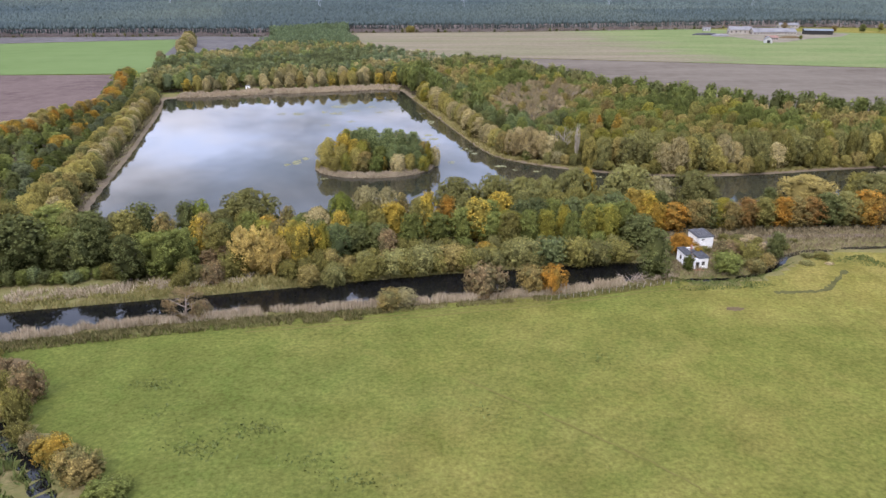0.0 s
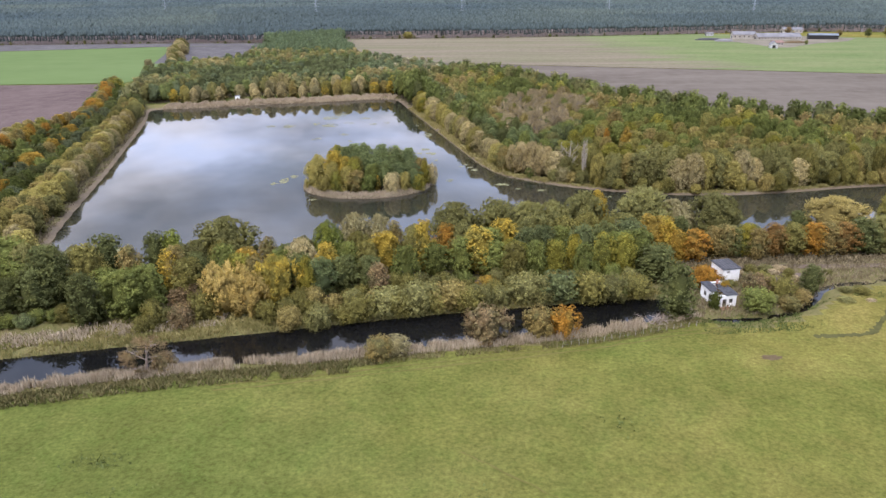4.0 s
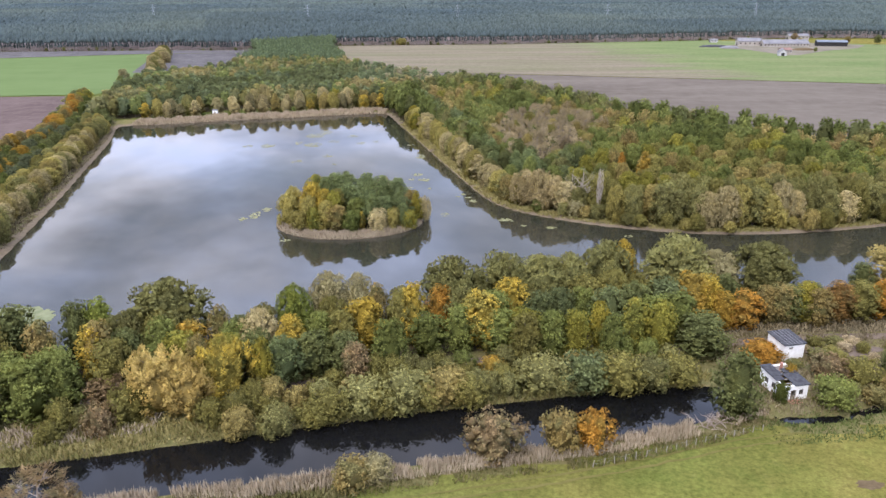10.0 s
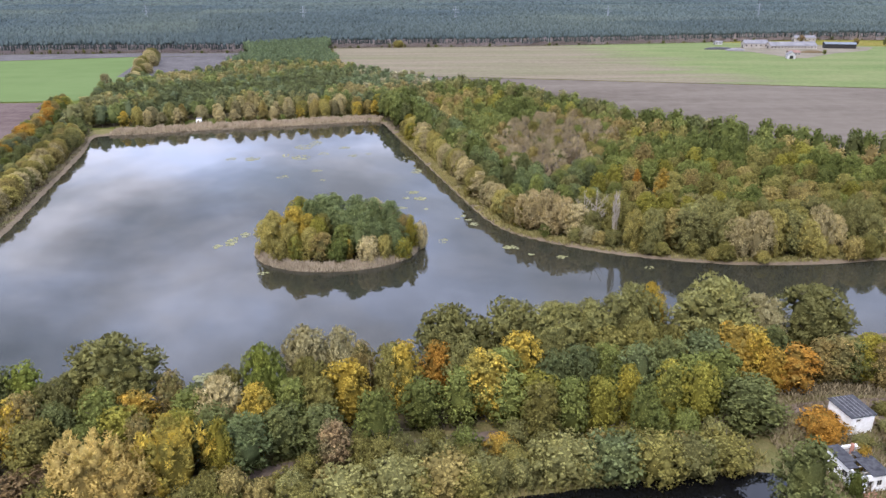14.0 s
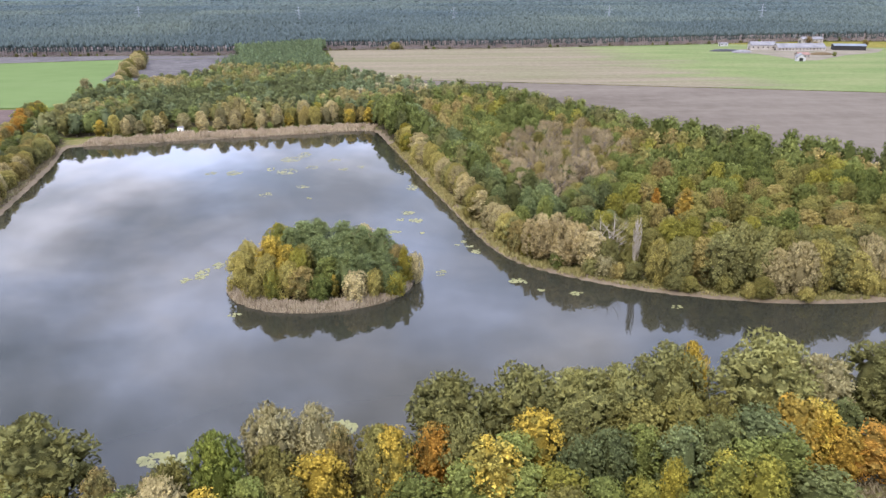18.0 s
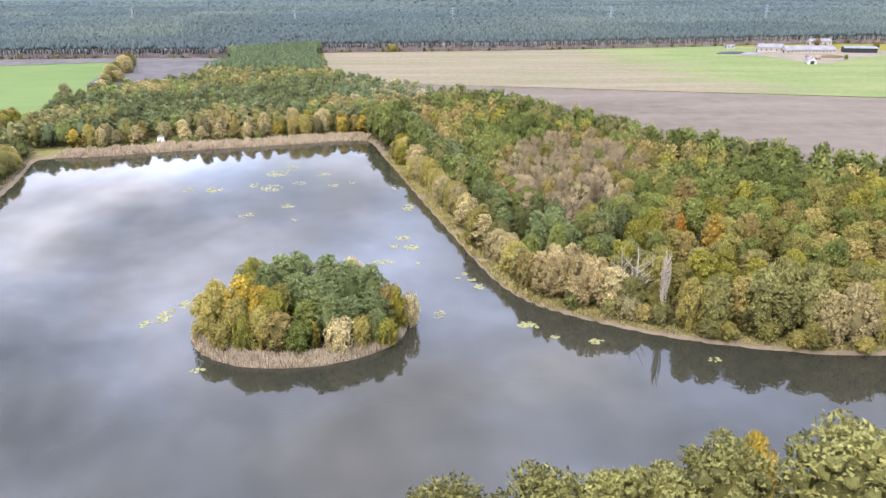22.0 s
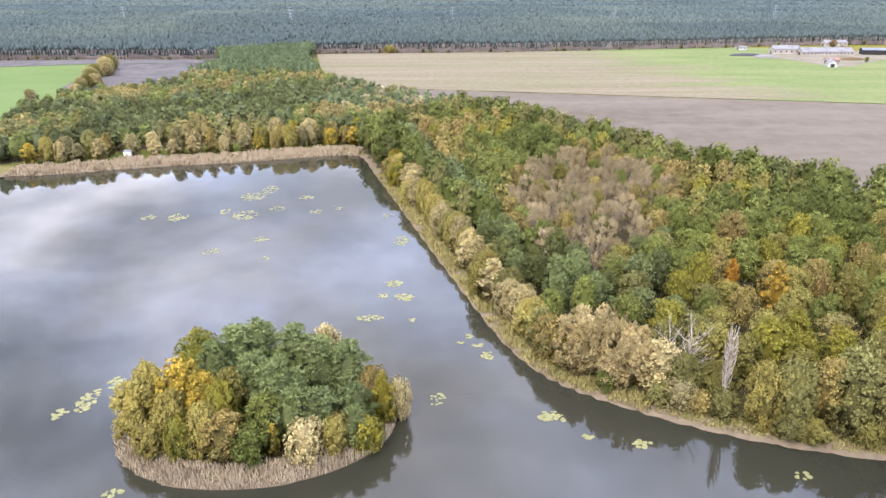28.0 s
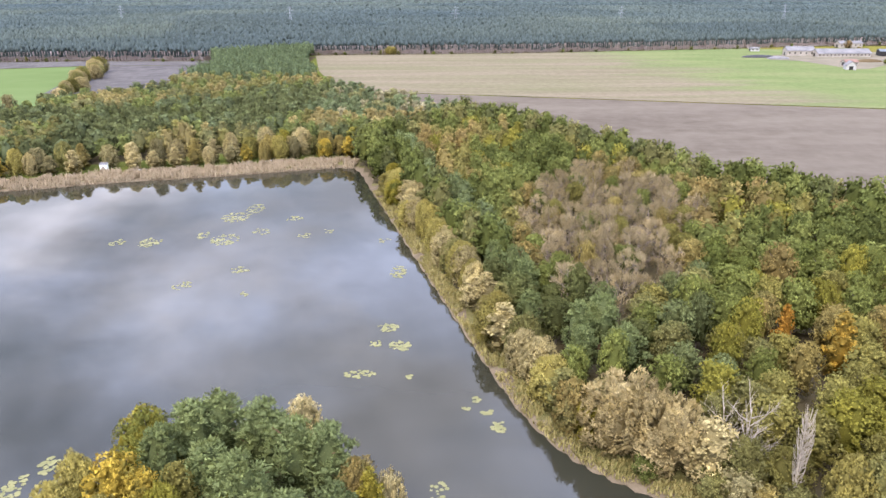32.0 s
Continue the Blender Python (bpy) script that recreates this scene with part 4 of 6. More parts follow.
# island
ISLE = ("on the small lake island", "trees of the island")
tree("willow", "soft", -44.1, 263.0, 9.2, 3.3, *ISLE)
tree("shrub", "soft", -39.8, 258.0, 5.7, 2.9, *ISLE)
tree("shrub", "yellowgreen", -35.4, 257.0, 6.9, 2.3, *ISLE)
tree("willow", "soft", -31.7, 258.0, 8.6, 2.9, *ISLE)
tree("broad", "ochre", -28.5, 257.0, 7.5, 3.5, *ISLE)
tree("shrub", "darkgreen", -24.6, 256.0, 5.9, 3.3, *ISLE)
tree("column", "yellow", -21.3, 257.0, 5.8, 1.1, *ISLE)
tree("shrub", "pale", -16.4, 256.0, 6.6, 3.3, *ISLE)
tree("shrub", "soft", -12.1, 258.0, 6.5, 2.5, *ISLE)
tree("shrub", "yellowgreen", -7.6, 259.0, 5.7, 2.7, *ISLE)
tree("column", "yellowgreen", -5.4, 265.0, 9.6, 2.0, *ISLE)
tree("shrub", "pale", -3.1, 268.0, 7.7, 2.0, *ISLE)
tree("willow", "soft", -43.0, 267.0, 10.4, 3.1, *ISLE)
tree("broad", "yellow", -36.7, 264.0, 12.5, 4.0, *ISLE)
tree("broad", "yellow", -33.4, 263.0, 10.9, 3.0, *ISLE)
tree("willow", "yellowgreen", -37.2, 275.0, 11.9, 4.4, *ISLE)
tree("pine", "pine", -33.1, 270.0, 12.7, 3.5, *ISLE)
tree("pine", "pine", -31.0, 276.0, 12.6, 4.4, *ISLE)
tree("pine", "pine", -28.2, 279.0, 12.0, 4.6, *ISLE)
tree("pine", "pine", -21.5, 264.0, 12.6, 4.3, *ISLE)
tree("pine", "pine", -26.6, 268.0, 11.3, 4.2, *ISLE)
tree("pine", "pine", -21.4, 277.0, 12.0, 4.6, *ISLE)
tree("pine", "pine", -16.0, 272.0, 12.6, 4.3, *ISLE)
tree("broad", "pale", -16.4, 281.0, 10.2, 3.1, *ISLE)
tree("pine", "pine", -11.4, 271.0, 11.9, 4.4, *ISLE)
tree("pine", "pine", -14.8, 261.0, 9.1, 4.2, *ISLE)
tree("pine", "pine", -9.9, 263.0, 8.9, 3.3, *ISLE)
tree("willow", "ochre", -7.4, 268.0, 8.9, 2.9, *ISLE)
tree("pine", "pine", -18.8, 260.0, 9.9, 3.3, *ISLE)
tree("broad", "green", -23.0, 260.0, 9.0, 3.3, *ISLE)
tree("broad", "olive", -29.4, 265.0, 10.3, 3.3, *ISLE)
tree("willow", "soft", -37.1, 260.0, 9.6, 3.0, *ISLE)
tree("willow", "lime", -29.9, 261.0, 10.6, 2.7, *ISLE)
tree("pine", "pine", -9.3, 259.0, 7.4, 2.6, *ISLE)

# trees along the shores and in the near woodland
SHORE = ("on the lake shore", "trees of the lake shore")
tree("plume", "blush", 31.5, 284.5, 10.6, 5.9, *SHORE)
tree("plume", "blush", 37.0, 277.5, 10.9, 4.7, *SHORE)
tree("willow", "grey", 30.0, 289.0, 7.9, 3.7, *SHORE)
tree("plume", "blush", 34.5, 281.0, 11.2, 4.0, *SHORE)
tree("column", "orange", 67.3, 309.0, 11.3, 2.1, *SHORE)
tree("column", "gold", 73.3, 301.0, 13.4, 3.1, *SHORE)
tree("wood", "ochre", 75.1, 330.0, 15.1, 4.6, *SHORE)
tree("shrub", "yellowgreen", 26.3, 284.0, 6.7, 2.2, *SHORE)
tree("plume", "blush", 28.8, 282.0, 8.6, 4.2, *SHORE)
tree("broad", "pale", 41.5, 274.5, 9.6, 4.2, *SHORE)
tree("broad", "blush", 34.5, 276.5, 7.0, 3.6, *SHORE)
tree("shrub", "green", 33.0, 275.5, 3.6, 2.4, *SHORE)
for x_, y_, h_, c_ in ((40.5, 270.8, 4.2, "willow"), (43.8, 269.4, 5.0, "grey"), (46.8, 267.9, 3.8, "tawny"), (49.8, 266.4, 4.6, "willow")):
    tree("shrub", c_, x_, y_, h_, h_ * 0.6, *SHORE)


def clear(x, y, gap):
    """True where no tree stands nearer than gap yet; notes the place."""
    if any((x - a) ** 2 + (y - b) ** 2 < gap * gap for a, b in placed):
        return False
    placed.append((x, y))
    return True


def along(line, step, inland, kinds, colours, heights, radii, info):
    """Trees at a distance inland of a shoreline, one every step metres."""
    line = smooth(line, False)
    seg = np.hypot(*np.diff(line, axis=0).T)
    cum = np.r_[0, np.cumsum(seg)]
    for s in np.arange(step / 2, cum[-1], step):
        x, y = np.interp(s, cum, line[:, 0]), np.interp(s, cum, line[:, 1])
        i = min(np.searchsorted(cum, s), len(line) - 1)
        d = unit(line[i] - line[i - 1])
        q = inland + rng.normal() * 1.0
        x, y = x - d[1] * q + rng.normal() * 0.7, y + d[0] * q + rng.normal() * 0.7
        if free(x, y, 2.2):
            tree(kinds[int(rng.integers(len(kinds)))], colours[int(rng.integers(len(colours)))], x, y, rng.uniform(*heights), rng.uniform(*radii), *info)


placed += [(30, 281), (27, 284), (33.5, 275.5), (38, 273.5), (42, 271.5), (46, 270), (33, 287), (38.2, 280), (30, 289), (36, 283), (48, 278), (50.8, 268.7), (46, 276)]
# east shore, going from the far corner towards the near arm: inland lies to the left of the line
along(E_SHORE[:6], 4.6, 6.5, ("willow", "column", "willow"), ("pale", "soft", "pale", "soft", "willow", "yellowgreen"), (7.5, 10.5), (3.0, 4.2), SHORE)
along(E_SHORE[4:9], 5.0, 8.0, ("broad", "willow"), ("olive", "willow", "green", "ochre"), (7, 10), (2.6, 3.6), SHORE)
along(E_SHORE[8:], 4.8, 6.2, ("willow", "broad", "willow"), ("tawny", "pale", "willow", "soft", "olive", "willow"), (9.5, 13.0), (3.2, 4.6), SHORE)
along(E_SHORE[8:], 4.2, 3.4, ("shrub", "willow"), ("tawny", "olive", "willow", "soft"), (3.0, 6.5), (1.8, 2.9), SHORE)
along(E_SHORE[9:], 5.2, 12.0, ("willow", "broad"), ("olive", "darkwillow", "willow", "darkwillow"), (11, 14), (3.6, 4.8), SHORE)
# north shore, west to east
along(N_SHORE[1:], 7.6, 23.0, ("broad", "willow", "column"), ("pale", "willow", "grey", "tawny", "pale", "olive"), (8, 11), (2.8, 3.9), SHORE)
along(N_SHORE[4:], 6.5, 25.0, ("broad", "willow"), ("pale", "tawny", "pale", "yellowgreen"), (10, 12.5), (3.4, 4.6), SHORE)
placed += [(-124 + a, 459.5 + b) for a in (-4, -1, 2, 5) for b in (-5, -2, 1)]
along(N_SHORE, 7.0, 18.5, ("column", "willow", "column"), ("pale", "soft", "grey", "pale", "pale", "yellow", "tawny"), (6.5, 10.0), (2.4, 3.5), SHORE)
# west shore, south to north: pale willows at the water, dark pines behind them, turning trees at the field
along(W_SHORE, 5.6, 6.8, ("willow", "willow", "broad"), ("soft", "soft", "willow", "tawny", "pale"), (6.0, 9.0), (3.0, 4.2), SHORE)
along(W_SHORE, 6.5, 12.5, ("willow", "broad"), ("tawny", "soft", "willow", "olive"), (6.5, 9), (3.0, 4.0), SHORE)
along(W_SHORE, 6.0, 19.0, ("pine", "broad"), ("conifer", "dark", "darkgreen"), (6.5, 8.5), (2.8, 3.8), SHORE)
along(W_SHORE, 6.0, 25.5, ("broad", "pine", "broad"), ("dark", "conifer", "ochre", "gold"), (7, 9), (2.8, 3.8), SHORE)
along([(-189, 240), (-186, 320), (-180, 380), (-199, 450), (-222, 520)], 4.6, 0.0, ("broad", "broad", "willow"), ("gold", "ochre", "ochre", "olive", "orange", "tawny", "yellowgreen"), (7.0, 9.0), (2.8, 3.8), SHORE)
along([(-196, 240), (-193, 312), (-192, 360)], 6.0, 0.0, ("willow", "broad"), ("pale", "soft", "tawny"), (6.0, 8.0), (3.0, 4.0), SHORE)

WOODLAND = ("in the mixed woodland", "trees of the woodland")


def birch_stand(x, y):
    """Below 1 inside the stand of bare birches, which leans across the wood."""
    return ((x - 51 - 0.2 * (y - 380)) / 25) ** 2 + ((y - 380) / 58) ** 2


def wood_colour(x, y):
    """Species mix of the woodland, which changes from stand to stand."""
    u = rng.uniform()
    q = birch_stand(x, y)
    if q < 1:
        return ("sparse", "heath") if u < 0.84 - 0.45 * q else ("wood", ("ochre", "tawny", "olive", "green")[int(u * 1000) % 4])
    shore = np.interp(y, [290, 310, 356, 430, 470], [20, 14, 2, -18, -27])
    if y > 296 and x - shore < 24:
        return ("pine", "pine") if u < 0.75 else ("wood", "dark")
    if x < 62 and y < 345:
        return ("wood", ("green", "green", "willow", "olive", "lime", "bluegreen")[int(u * 6)])
    stand = noise.noise((x / 38, y / 38, 7.5)) + rng.normal() * 0.2
    return ("wood", "darkgreen" if stand < -0.38 else "green" if stand < -0.12 else "lime" if stand < -0.05 else "olive" if stand < 0.18 else "tawny" if stand < 0.36 else "ochre")


def scatter(poly, gap, tries, seed):
    """Places inside an outline, at least gap apart."""
    g = np.random.default_rng(seed)
    lo, hi = poly.min(0), poly.max(0)
    cell, out = {}, []
    pts = g.uniform(lo, hi, (tries, 2))
    pts = pts[signed(poly, pts) < -1.0]
    for x, y in pts:
        i, j = int(x // gap), int(y // gap)
        if all((x - a) ** 2 + (y - b) ** 2 >= gap * gap for k in (i - 1, i, i + 1) for m in (j - 1, j, j + 1) for a, b in cell.get((k, m), ())):
            cell.setdefault((i, j), []).append((x, y))
            out.append((x, y))
    return out


near_wood, far_wood = [], []
for x, y in scatter(WOOD_E, 5.0, 26000, 3):
    if not clear(x, y, 3.8):
        continue
    if (y < 345 and x < 150) or birch_stand(x, y) < 1:
        near_wood.append((x, y))
    else:
        far_wood.append((x, y))
near_wood.sort(key=lambda p: p[1] + 0.3 * p[0] - (400 if birch_stand(*p) < 1 else 0))
far_wood += near_wood[300:]
for x, y in near_wood[:300]:
    kind, col = wood_colour(x, y)
    tree(kind, col, x, y, rng.uniform(9.0, 13.0), rng.uniform(2.7, 4.2), *WOODLAND)


def stuff_trees(name, rows, label, leaves=330, leaf=0.34, clumps=22, cast=(1, 1, 1)):
    """Many crowns with trunks in one mesh: rows of x, y, height, radius, kind, colour. cast multiplies the colour to
    paint in haze.
    """
    models = {k: [crown_arrays(900 + 10 * j + v, KINDS[k][0], KINDS[k][1], KINDS[k][2] - (0.9 if k == "wood" else 0), clumps, leaves, leaf * (0.6 if k == "pine" else 1.0), k if k == "pine" else "round") for v in range(4)] for j, k in enumerate(("wood", "pine"))}
    models["sparse"] = [crown_arrays(940 + v, 12, 3.2, 2.0, clumps, int(leaves * 1.6), leaf * 0.22, "bare") for v in range(4)]
    Vs, Ns, Cs, Fs, o = [], [], [], [], 0
    for i, (x, y, h, r, k, col) in enumerate(rows):
        V, F, N = models[k][i % 4]
        a = i * 2.399
        rot = np.array([[math.cos(a), -math.sin(a), 0], [math.sin(a), math.cos(a), 0], [0, 0, 1]])
        V2 = V * np.array([r / KINDS[k][1], r / KINDS[k][1], h / KINDS[k][0]]) @ rot.T + (x, y, GROUND)
        Vs.append(V2)
        Fs.append(F + o)
        o += len(V)
        Ns.append(N @ rot.T)
        # cast mixes bluish distance haze into the leaf colour
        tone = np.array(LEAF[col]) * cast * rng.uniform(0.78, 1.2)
        Cs.append(np.tile(tone, (len(V), 1)))
    V = np.concatenate(Vs)
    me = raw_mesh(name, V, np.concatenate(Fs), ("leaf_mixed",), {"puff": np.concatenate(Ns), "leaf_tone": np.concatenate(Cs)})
    root = tagged(new(name, me), label, "woodland", kind="stuff")
    tr = [tube([(x, y, GROUND - 0.3), (x, y, GROUND + h * 0.7)], (0.2, 0.08), 4) for x, y, h, r, k, col in rows]
    part("trunk", raw_mesh("trunk", *join(tr), ("bark",)), root)["kind"] = "stuff"
    return root


rows = []
for x, y in far_wood:
    kind, col = wood_colour(x, y)
    edge = signed(WOOD_E, np.array([(x, y)]))[0] > -12 and y > 300
    if edge:
        kind, col = "wood", ("dark", "darkgreen", "green", "darkgreen", "darkwillow")[int(rng.integers(5))]
    rows.append((x, y, rng.uniform(9.5, 13.0) + (3.0 if edge else 0), rng.uniform(2.9, 4.2) + (0.9 if edge else 0), kind, col))
# cast holds a little haze blue
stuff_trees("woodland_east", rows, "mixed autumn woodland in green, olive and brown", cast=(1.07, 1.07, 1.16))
rows = []
for x, y in scatter(WOOD_N, 5.4, 18000, 5):
    if not clear(x, y, 3.5):
        continue
    stand_ = noise.noise((x / 45, y / 45, 2.5)) + rng.normal() * 0.16
    col = "dark" if stand_ < -0.25 else "bluegreen" if stand_ < -0.1 else "green" if stand_ < 0.06 else "olive" if stand_ < 0.2 else "willow" if stand_ < 0.34 else "tawny"
    if x > -60 and y > 540:
        col = ("bluegreen", "bluegreen", "willow", "pine", "grey")[int(rng.integers(5))]
    rows.append((x, y, rng.uniform(9, 12.5), rng.uniform(3.3, 4.9), "pine" if col == "pine" else "wood", col))
# farther off, so more haze blue in the cast
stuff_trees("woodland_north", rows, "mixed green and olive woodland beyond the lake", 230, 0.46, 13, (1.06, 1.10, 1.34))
rows = [(x, y, rng.uniform(12.5, 15), rng.uniform(2.6, 3.6), "pine", "pine") for x, y in scatter(SPIT, 4.8, 9000, 6)]
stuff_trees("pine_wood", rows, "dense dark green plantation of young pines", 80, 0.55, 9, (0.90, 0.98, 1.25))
rows = []
for x, y in scatter(STRIP_W, 5.5, 6000, 8):
    if clear(x, y, 4.0):
        rows.append((x, y, rng.uniform(5.5, 7.5), rng.uniform(2.6, 3.8), "wood", ("dark", "conifer", "green", "darkgreen", "bluegreen", "dark")[int(rng.integers(6))]))
stuff_trees("woodland_west", rows, "dense green and ochre trees west of the lake", 300, 0.40, 15)
# hedge between the green and the dark field
for i_ in range(12):
    t_ = i_ / 11
    tree("willow", ("pale", "willow", "pale", "olive")[i_ % 4], -221 - 50 * t_ + rng.normal() * 2, 632 + 162 * t_, rng.uniform(7, 9) + 4 * t_, rng.uniform(4, 5) + 2.5 * t_, "in the field hedge", "trees of the field hedge")
tree("wood", "grey", -216, 566, 14, 4.0, "at the field corner", "trees of the field hedge")
tree("shrub", "soft", -41, 950, 8, 7, "at the edge of the stubble field", "shrubs of the field edge")


def far_pines():
    """The pine forest to the horizon: a trunked front row and crowns behind, in one mesh."""
    g = np.random.default_rng(11)
    spots = []
    y = 800.0
    while y < 3600:
        s = 5.3 * max(1.0, (y - 150) / 800) * max(1.0, y / 1800) ** 0.8
        half = 0.64 * y + 60
        xs = np.arange(-half, half, s) + g.uniform(-0.4, 0.4, len(np.arange(-half, half, s))) * s
        yy = y + g.uniform(-0.5, 0.5, len(xs)) * s
        keep = (yy > forest_edge(xs) + 2) & ~((yy > 1330) & (yy < 1352) & (xs < 100)) & (np.abs(xs + 160 - (yy - 950) * 0.05) > 3)
        spots += [(a, b, s) for a, b in zip(xs[keep], yy[keep])]
        y += s * 0.9
    spots = np.array(spots)
    k = len(spots)
    # pine green with distant haze mixed in as extra blue
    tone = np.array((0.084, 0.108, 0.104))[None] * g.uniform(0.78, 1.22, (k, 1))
    patch = np.array([noise.noise((a / 260, b / 420, 0.3)) for a, b, _ in spots])
    # stands of different age, in blocks divided by rides
    u_, v_ = (spots[:, 0] * 0.96 + spots[:, 1] * 0.28), (spots[:, 1] * 0.96 - spots[:, 0] * 0.28)
    cell = np.floor(u_ / 310) * 7.13 + np.floor((v_ + 60 * np.floor(u_ / 310)) / 260) * 3.71
    stand = np.modf(np.abs(np.sin(cell * 12.9898) * 43758.5453))[0]
    tone = tone * (0.90 + 0.20 * stand)[:, None]
    patch = patch * 0.7 + (stand - 0.5) * 0.6
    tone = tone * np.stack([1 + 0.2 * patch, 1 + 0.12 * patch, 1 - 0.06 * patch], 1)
    h = g.uniform(12.2, 16.0, k) + 1.5 * patch
    r = spots[:, 2] * g.uniform(0.50, 0.72, k)
    sides, rings = 3, ((-0.20, 0.95), (0.06, 0.72))
    V = np.zeros((k, sides * len(rings) + 1, 3))
    N = np.zeros_like(V)
    for i, (zr, rr) in enumerate(rings):
        for s in range(sides):
            a = 2 * math.pi * (s + 0.5 * i) / sides
            q = r * rr * g.uniform(0.65, 1.25, k)
            z = h * (0.68 + zr) + g.uniform(-0.7, 0.7, k)
            V[:, i * sides + s] = np.stack([spots[:, 0] + q * np.cos(a), spots[:, 1] + q * np.sin(a), z], 1)
            N[:, i * sides + s] = (math.cos(a) * 0.7, math.sin(a) * 0.7, 0.55 + zr)
    front_ = spots[:, 1] < forest_edge(spots[:, 0]) + 22
    low = np.where(front_, g.uniform(0.0, 0.2, k), 0.0) * h
    V[:, :sides, 2] -= low[:, None]
    V[:, -1] = np.stack([spots[:, 0], spots[:, 1], h * 0.985], 1)
    N[:, -1] = (0, 0, 1)
    F = []
    for i in range(len(rings) - 1):
        for s in range(sides):
            n_ = (s + 1) % sides
            F.append((i * sides + s, i * sides + n_, (i + 1) * sides + n_))
            F.append((i * sides + s, (i + 1) * sides + n_, (i + 1) * sides + s))
    t0 = (len(rings) - 1) * sides
    F += [(t0 + s, t0 + (s + 1) % sides, t0 + sides) for s in range(sides)]
    F = np.array(F)
    m = V.shape[1]
    faces = (F[None] + (np.arange(k) * m)[:, None, None]).reshape(-1, 3)
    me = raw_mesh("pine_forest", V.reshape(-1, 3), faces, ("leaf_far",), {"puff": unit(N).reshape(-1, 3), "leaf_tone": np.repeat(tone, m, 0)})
    root = tagged(new("pine_forest", me), "vast dark green pine forest reaching the horizon", "forest", kind="stuff")
    front = spots[(spots[:, 1] < forest_edge(spots[:, 0]) + 34)]
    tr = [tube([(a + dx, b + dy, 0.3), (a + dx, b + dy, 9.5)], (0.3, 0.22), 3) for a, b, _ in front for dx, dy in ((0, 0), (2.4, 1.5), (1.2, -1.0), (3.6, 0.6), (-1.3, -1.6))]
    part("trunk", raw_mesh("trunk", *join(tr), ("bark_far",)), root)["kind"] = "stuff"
    fringe = [(x, forest_edge(x) - g.uniform(0, 3), g.uniform(2, 5), g.uniform(1.5, 3), "wood", ("dark", "darkwillow", "green", "willow")[int(g.integers(4))]) for x in np.arange(-600, 760, 9.0) if g.uniform() < 0.35]
    stuff_trees("forest_fringe", fringe, "low bushes along the edge of the pine forest", 50, 0.9, 9)


far_pines()

# dead trees on the near shore
def dead_tree(name, label, x, y, pieces):
    root = tagged(new(name), label, "tree", "dead trees")
    root.location = (x, y, land(x, y))
    part("trunk", raw_mesh("trunk", *pieces[0], ("bark_dead",)), root)
    for piece in pieces[1:]:
        part("branch", raw_mesh("branch", *piece, ("bark_dead",)), root)


for x_, y_, h_, r_ in ((47.0, 276.5, 12.5, 4.6), (44.2, 278.0, 11.5, 4.2), (45.6, 274.2, 9.5, 3.6)):
    dead_tree("dead_tree", "bleached leafless dead tree on the lake shore", x_, y_, limbs_arrays(int(x_ * 10), h_, r_, 1.6, 12, 0.21, 1.05, 8, True))
dg_ = np.random.default_rng(78)
pop_ = limbs_arrays(77, 15.6, 1.2, 3.0, 10, 0.22, 0.8, 0, True)
for i_ in range(24):
    tw_ = []
    for k_ in range(6):
        z_ = 2.5 + 10.5 * (i_ + dg_.uniform()) / 24
        a_ = dg_.uniform(0, 6.28)
        w_ = 0.85 * (1 - abs(z_ - 8) / 9)
        p0_ = np.array([0.1 * math.cos(a_), 0.1 * math.sin(a_), z_])
        p1_ = p0_ + np.array([w_ * math.cos(a_), w_ * math.sin(a_), 0.9])
        p2_ = p1_ + np.array([0.25 * math.cos(a_), 0.25 * math.sin(a_), dg_.uniform(1.0, 2.2)])
        tw_.append(tube([p0_, p1_, p2_], (0.07, 0.05, 0.015), 3))
    pop_ += tw_
dead_tree("dead_poplar", "bleached dead columnar poplar with upright twigs", 50.8, 268.9, pop_)


# ---- reeds and rough grass ----
def blades(name, pts, height, width, material, label, lean=0.25, seed=1):
    """Many narrow upright blades on the given places."""
    g = np.random.default_rng(seed)
    k = len(pts)
    z = ground_height(pts)[0]
    a = g.uniform(0, 2 * math.pi, k)
    tuft = np.array([noise.noise((a_ * 0.35, b_ * 0.35, seed * 3.1)) for a_, b_ in pts])
    hh = g.uniform(0.6, 1.25, k) * height * (1 + 0.8 * tuft)
    w = g.uniform(0.6, 1.3, k) * width
    base = np.column_stack([pts, z - 0.1])
    side = np.stack([np.cos(a), np.sin(a), 0 * a], 1) * w[:, None]
    tip = base + np.column_stack([g.normal(size=(k, 2)) * lean * hh[:, None], hh])
    mid = base * 0.45 + tip * 0.55
    V = np.stack([base - side * 0.5, base + side * 0.5, mid + side * 0.75, tip, mid - side * 0.75], 1).reshape(-1, 3)
    o = (np.arange(k) * 5)[:, None]
    F = np.concatenate([o + np.array([0, 1, 2]), o + np.array([0, 2, 4]), o + np.array([4, 2, 3])])
    return tagged(new(name, raw_mesh(name, V, F, (material,))), label, "reeds" if "reed" in name else "grass", kind="stuff")


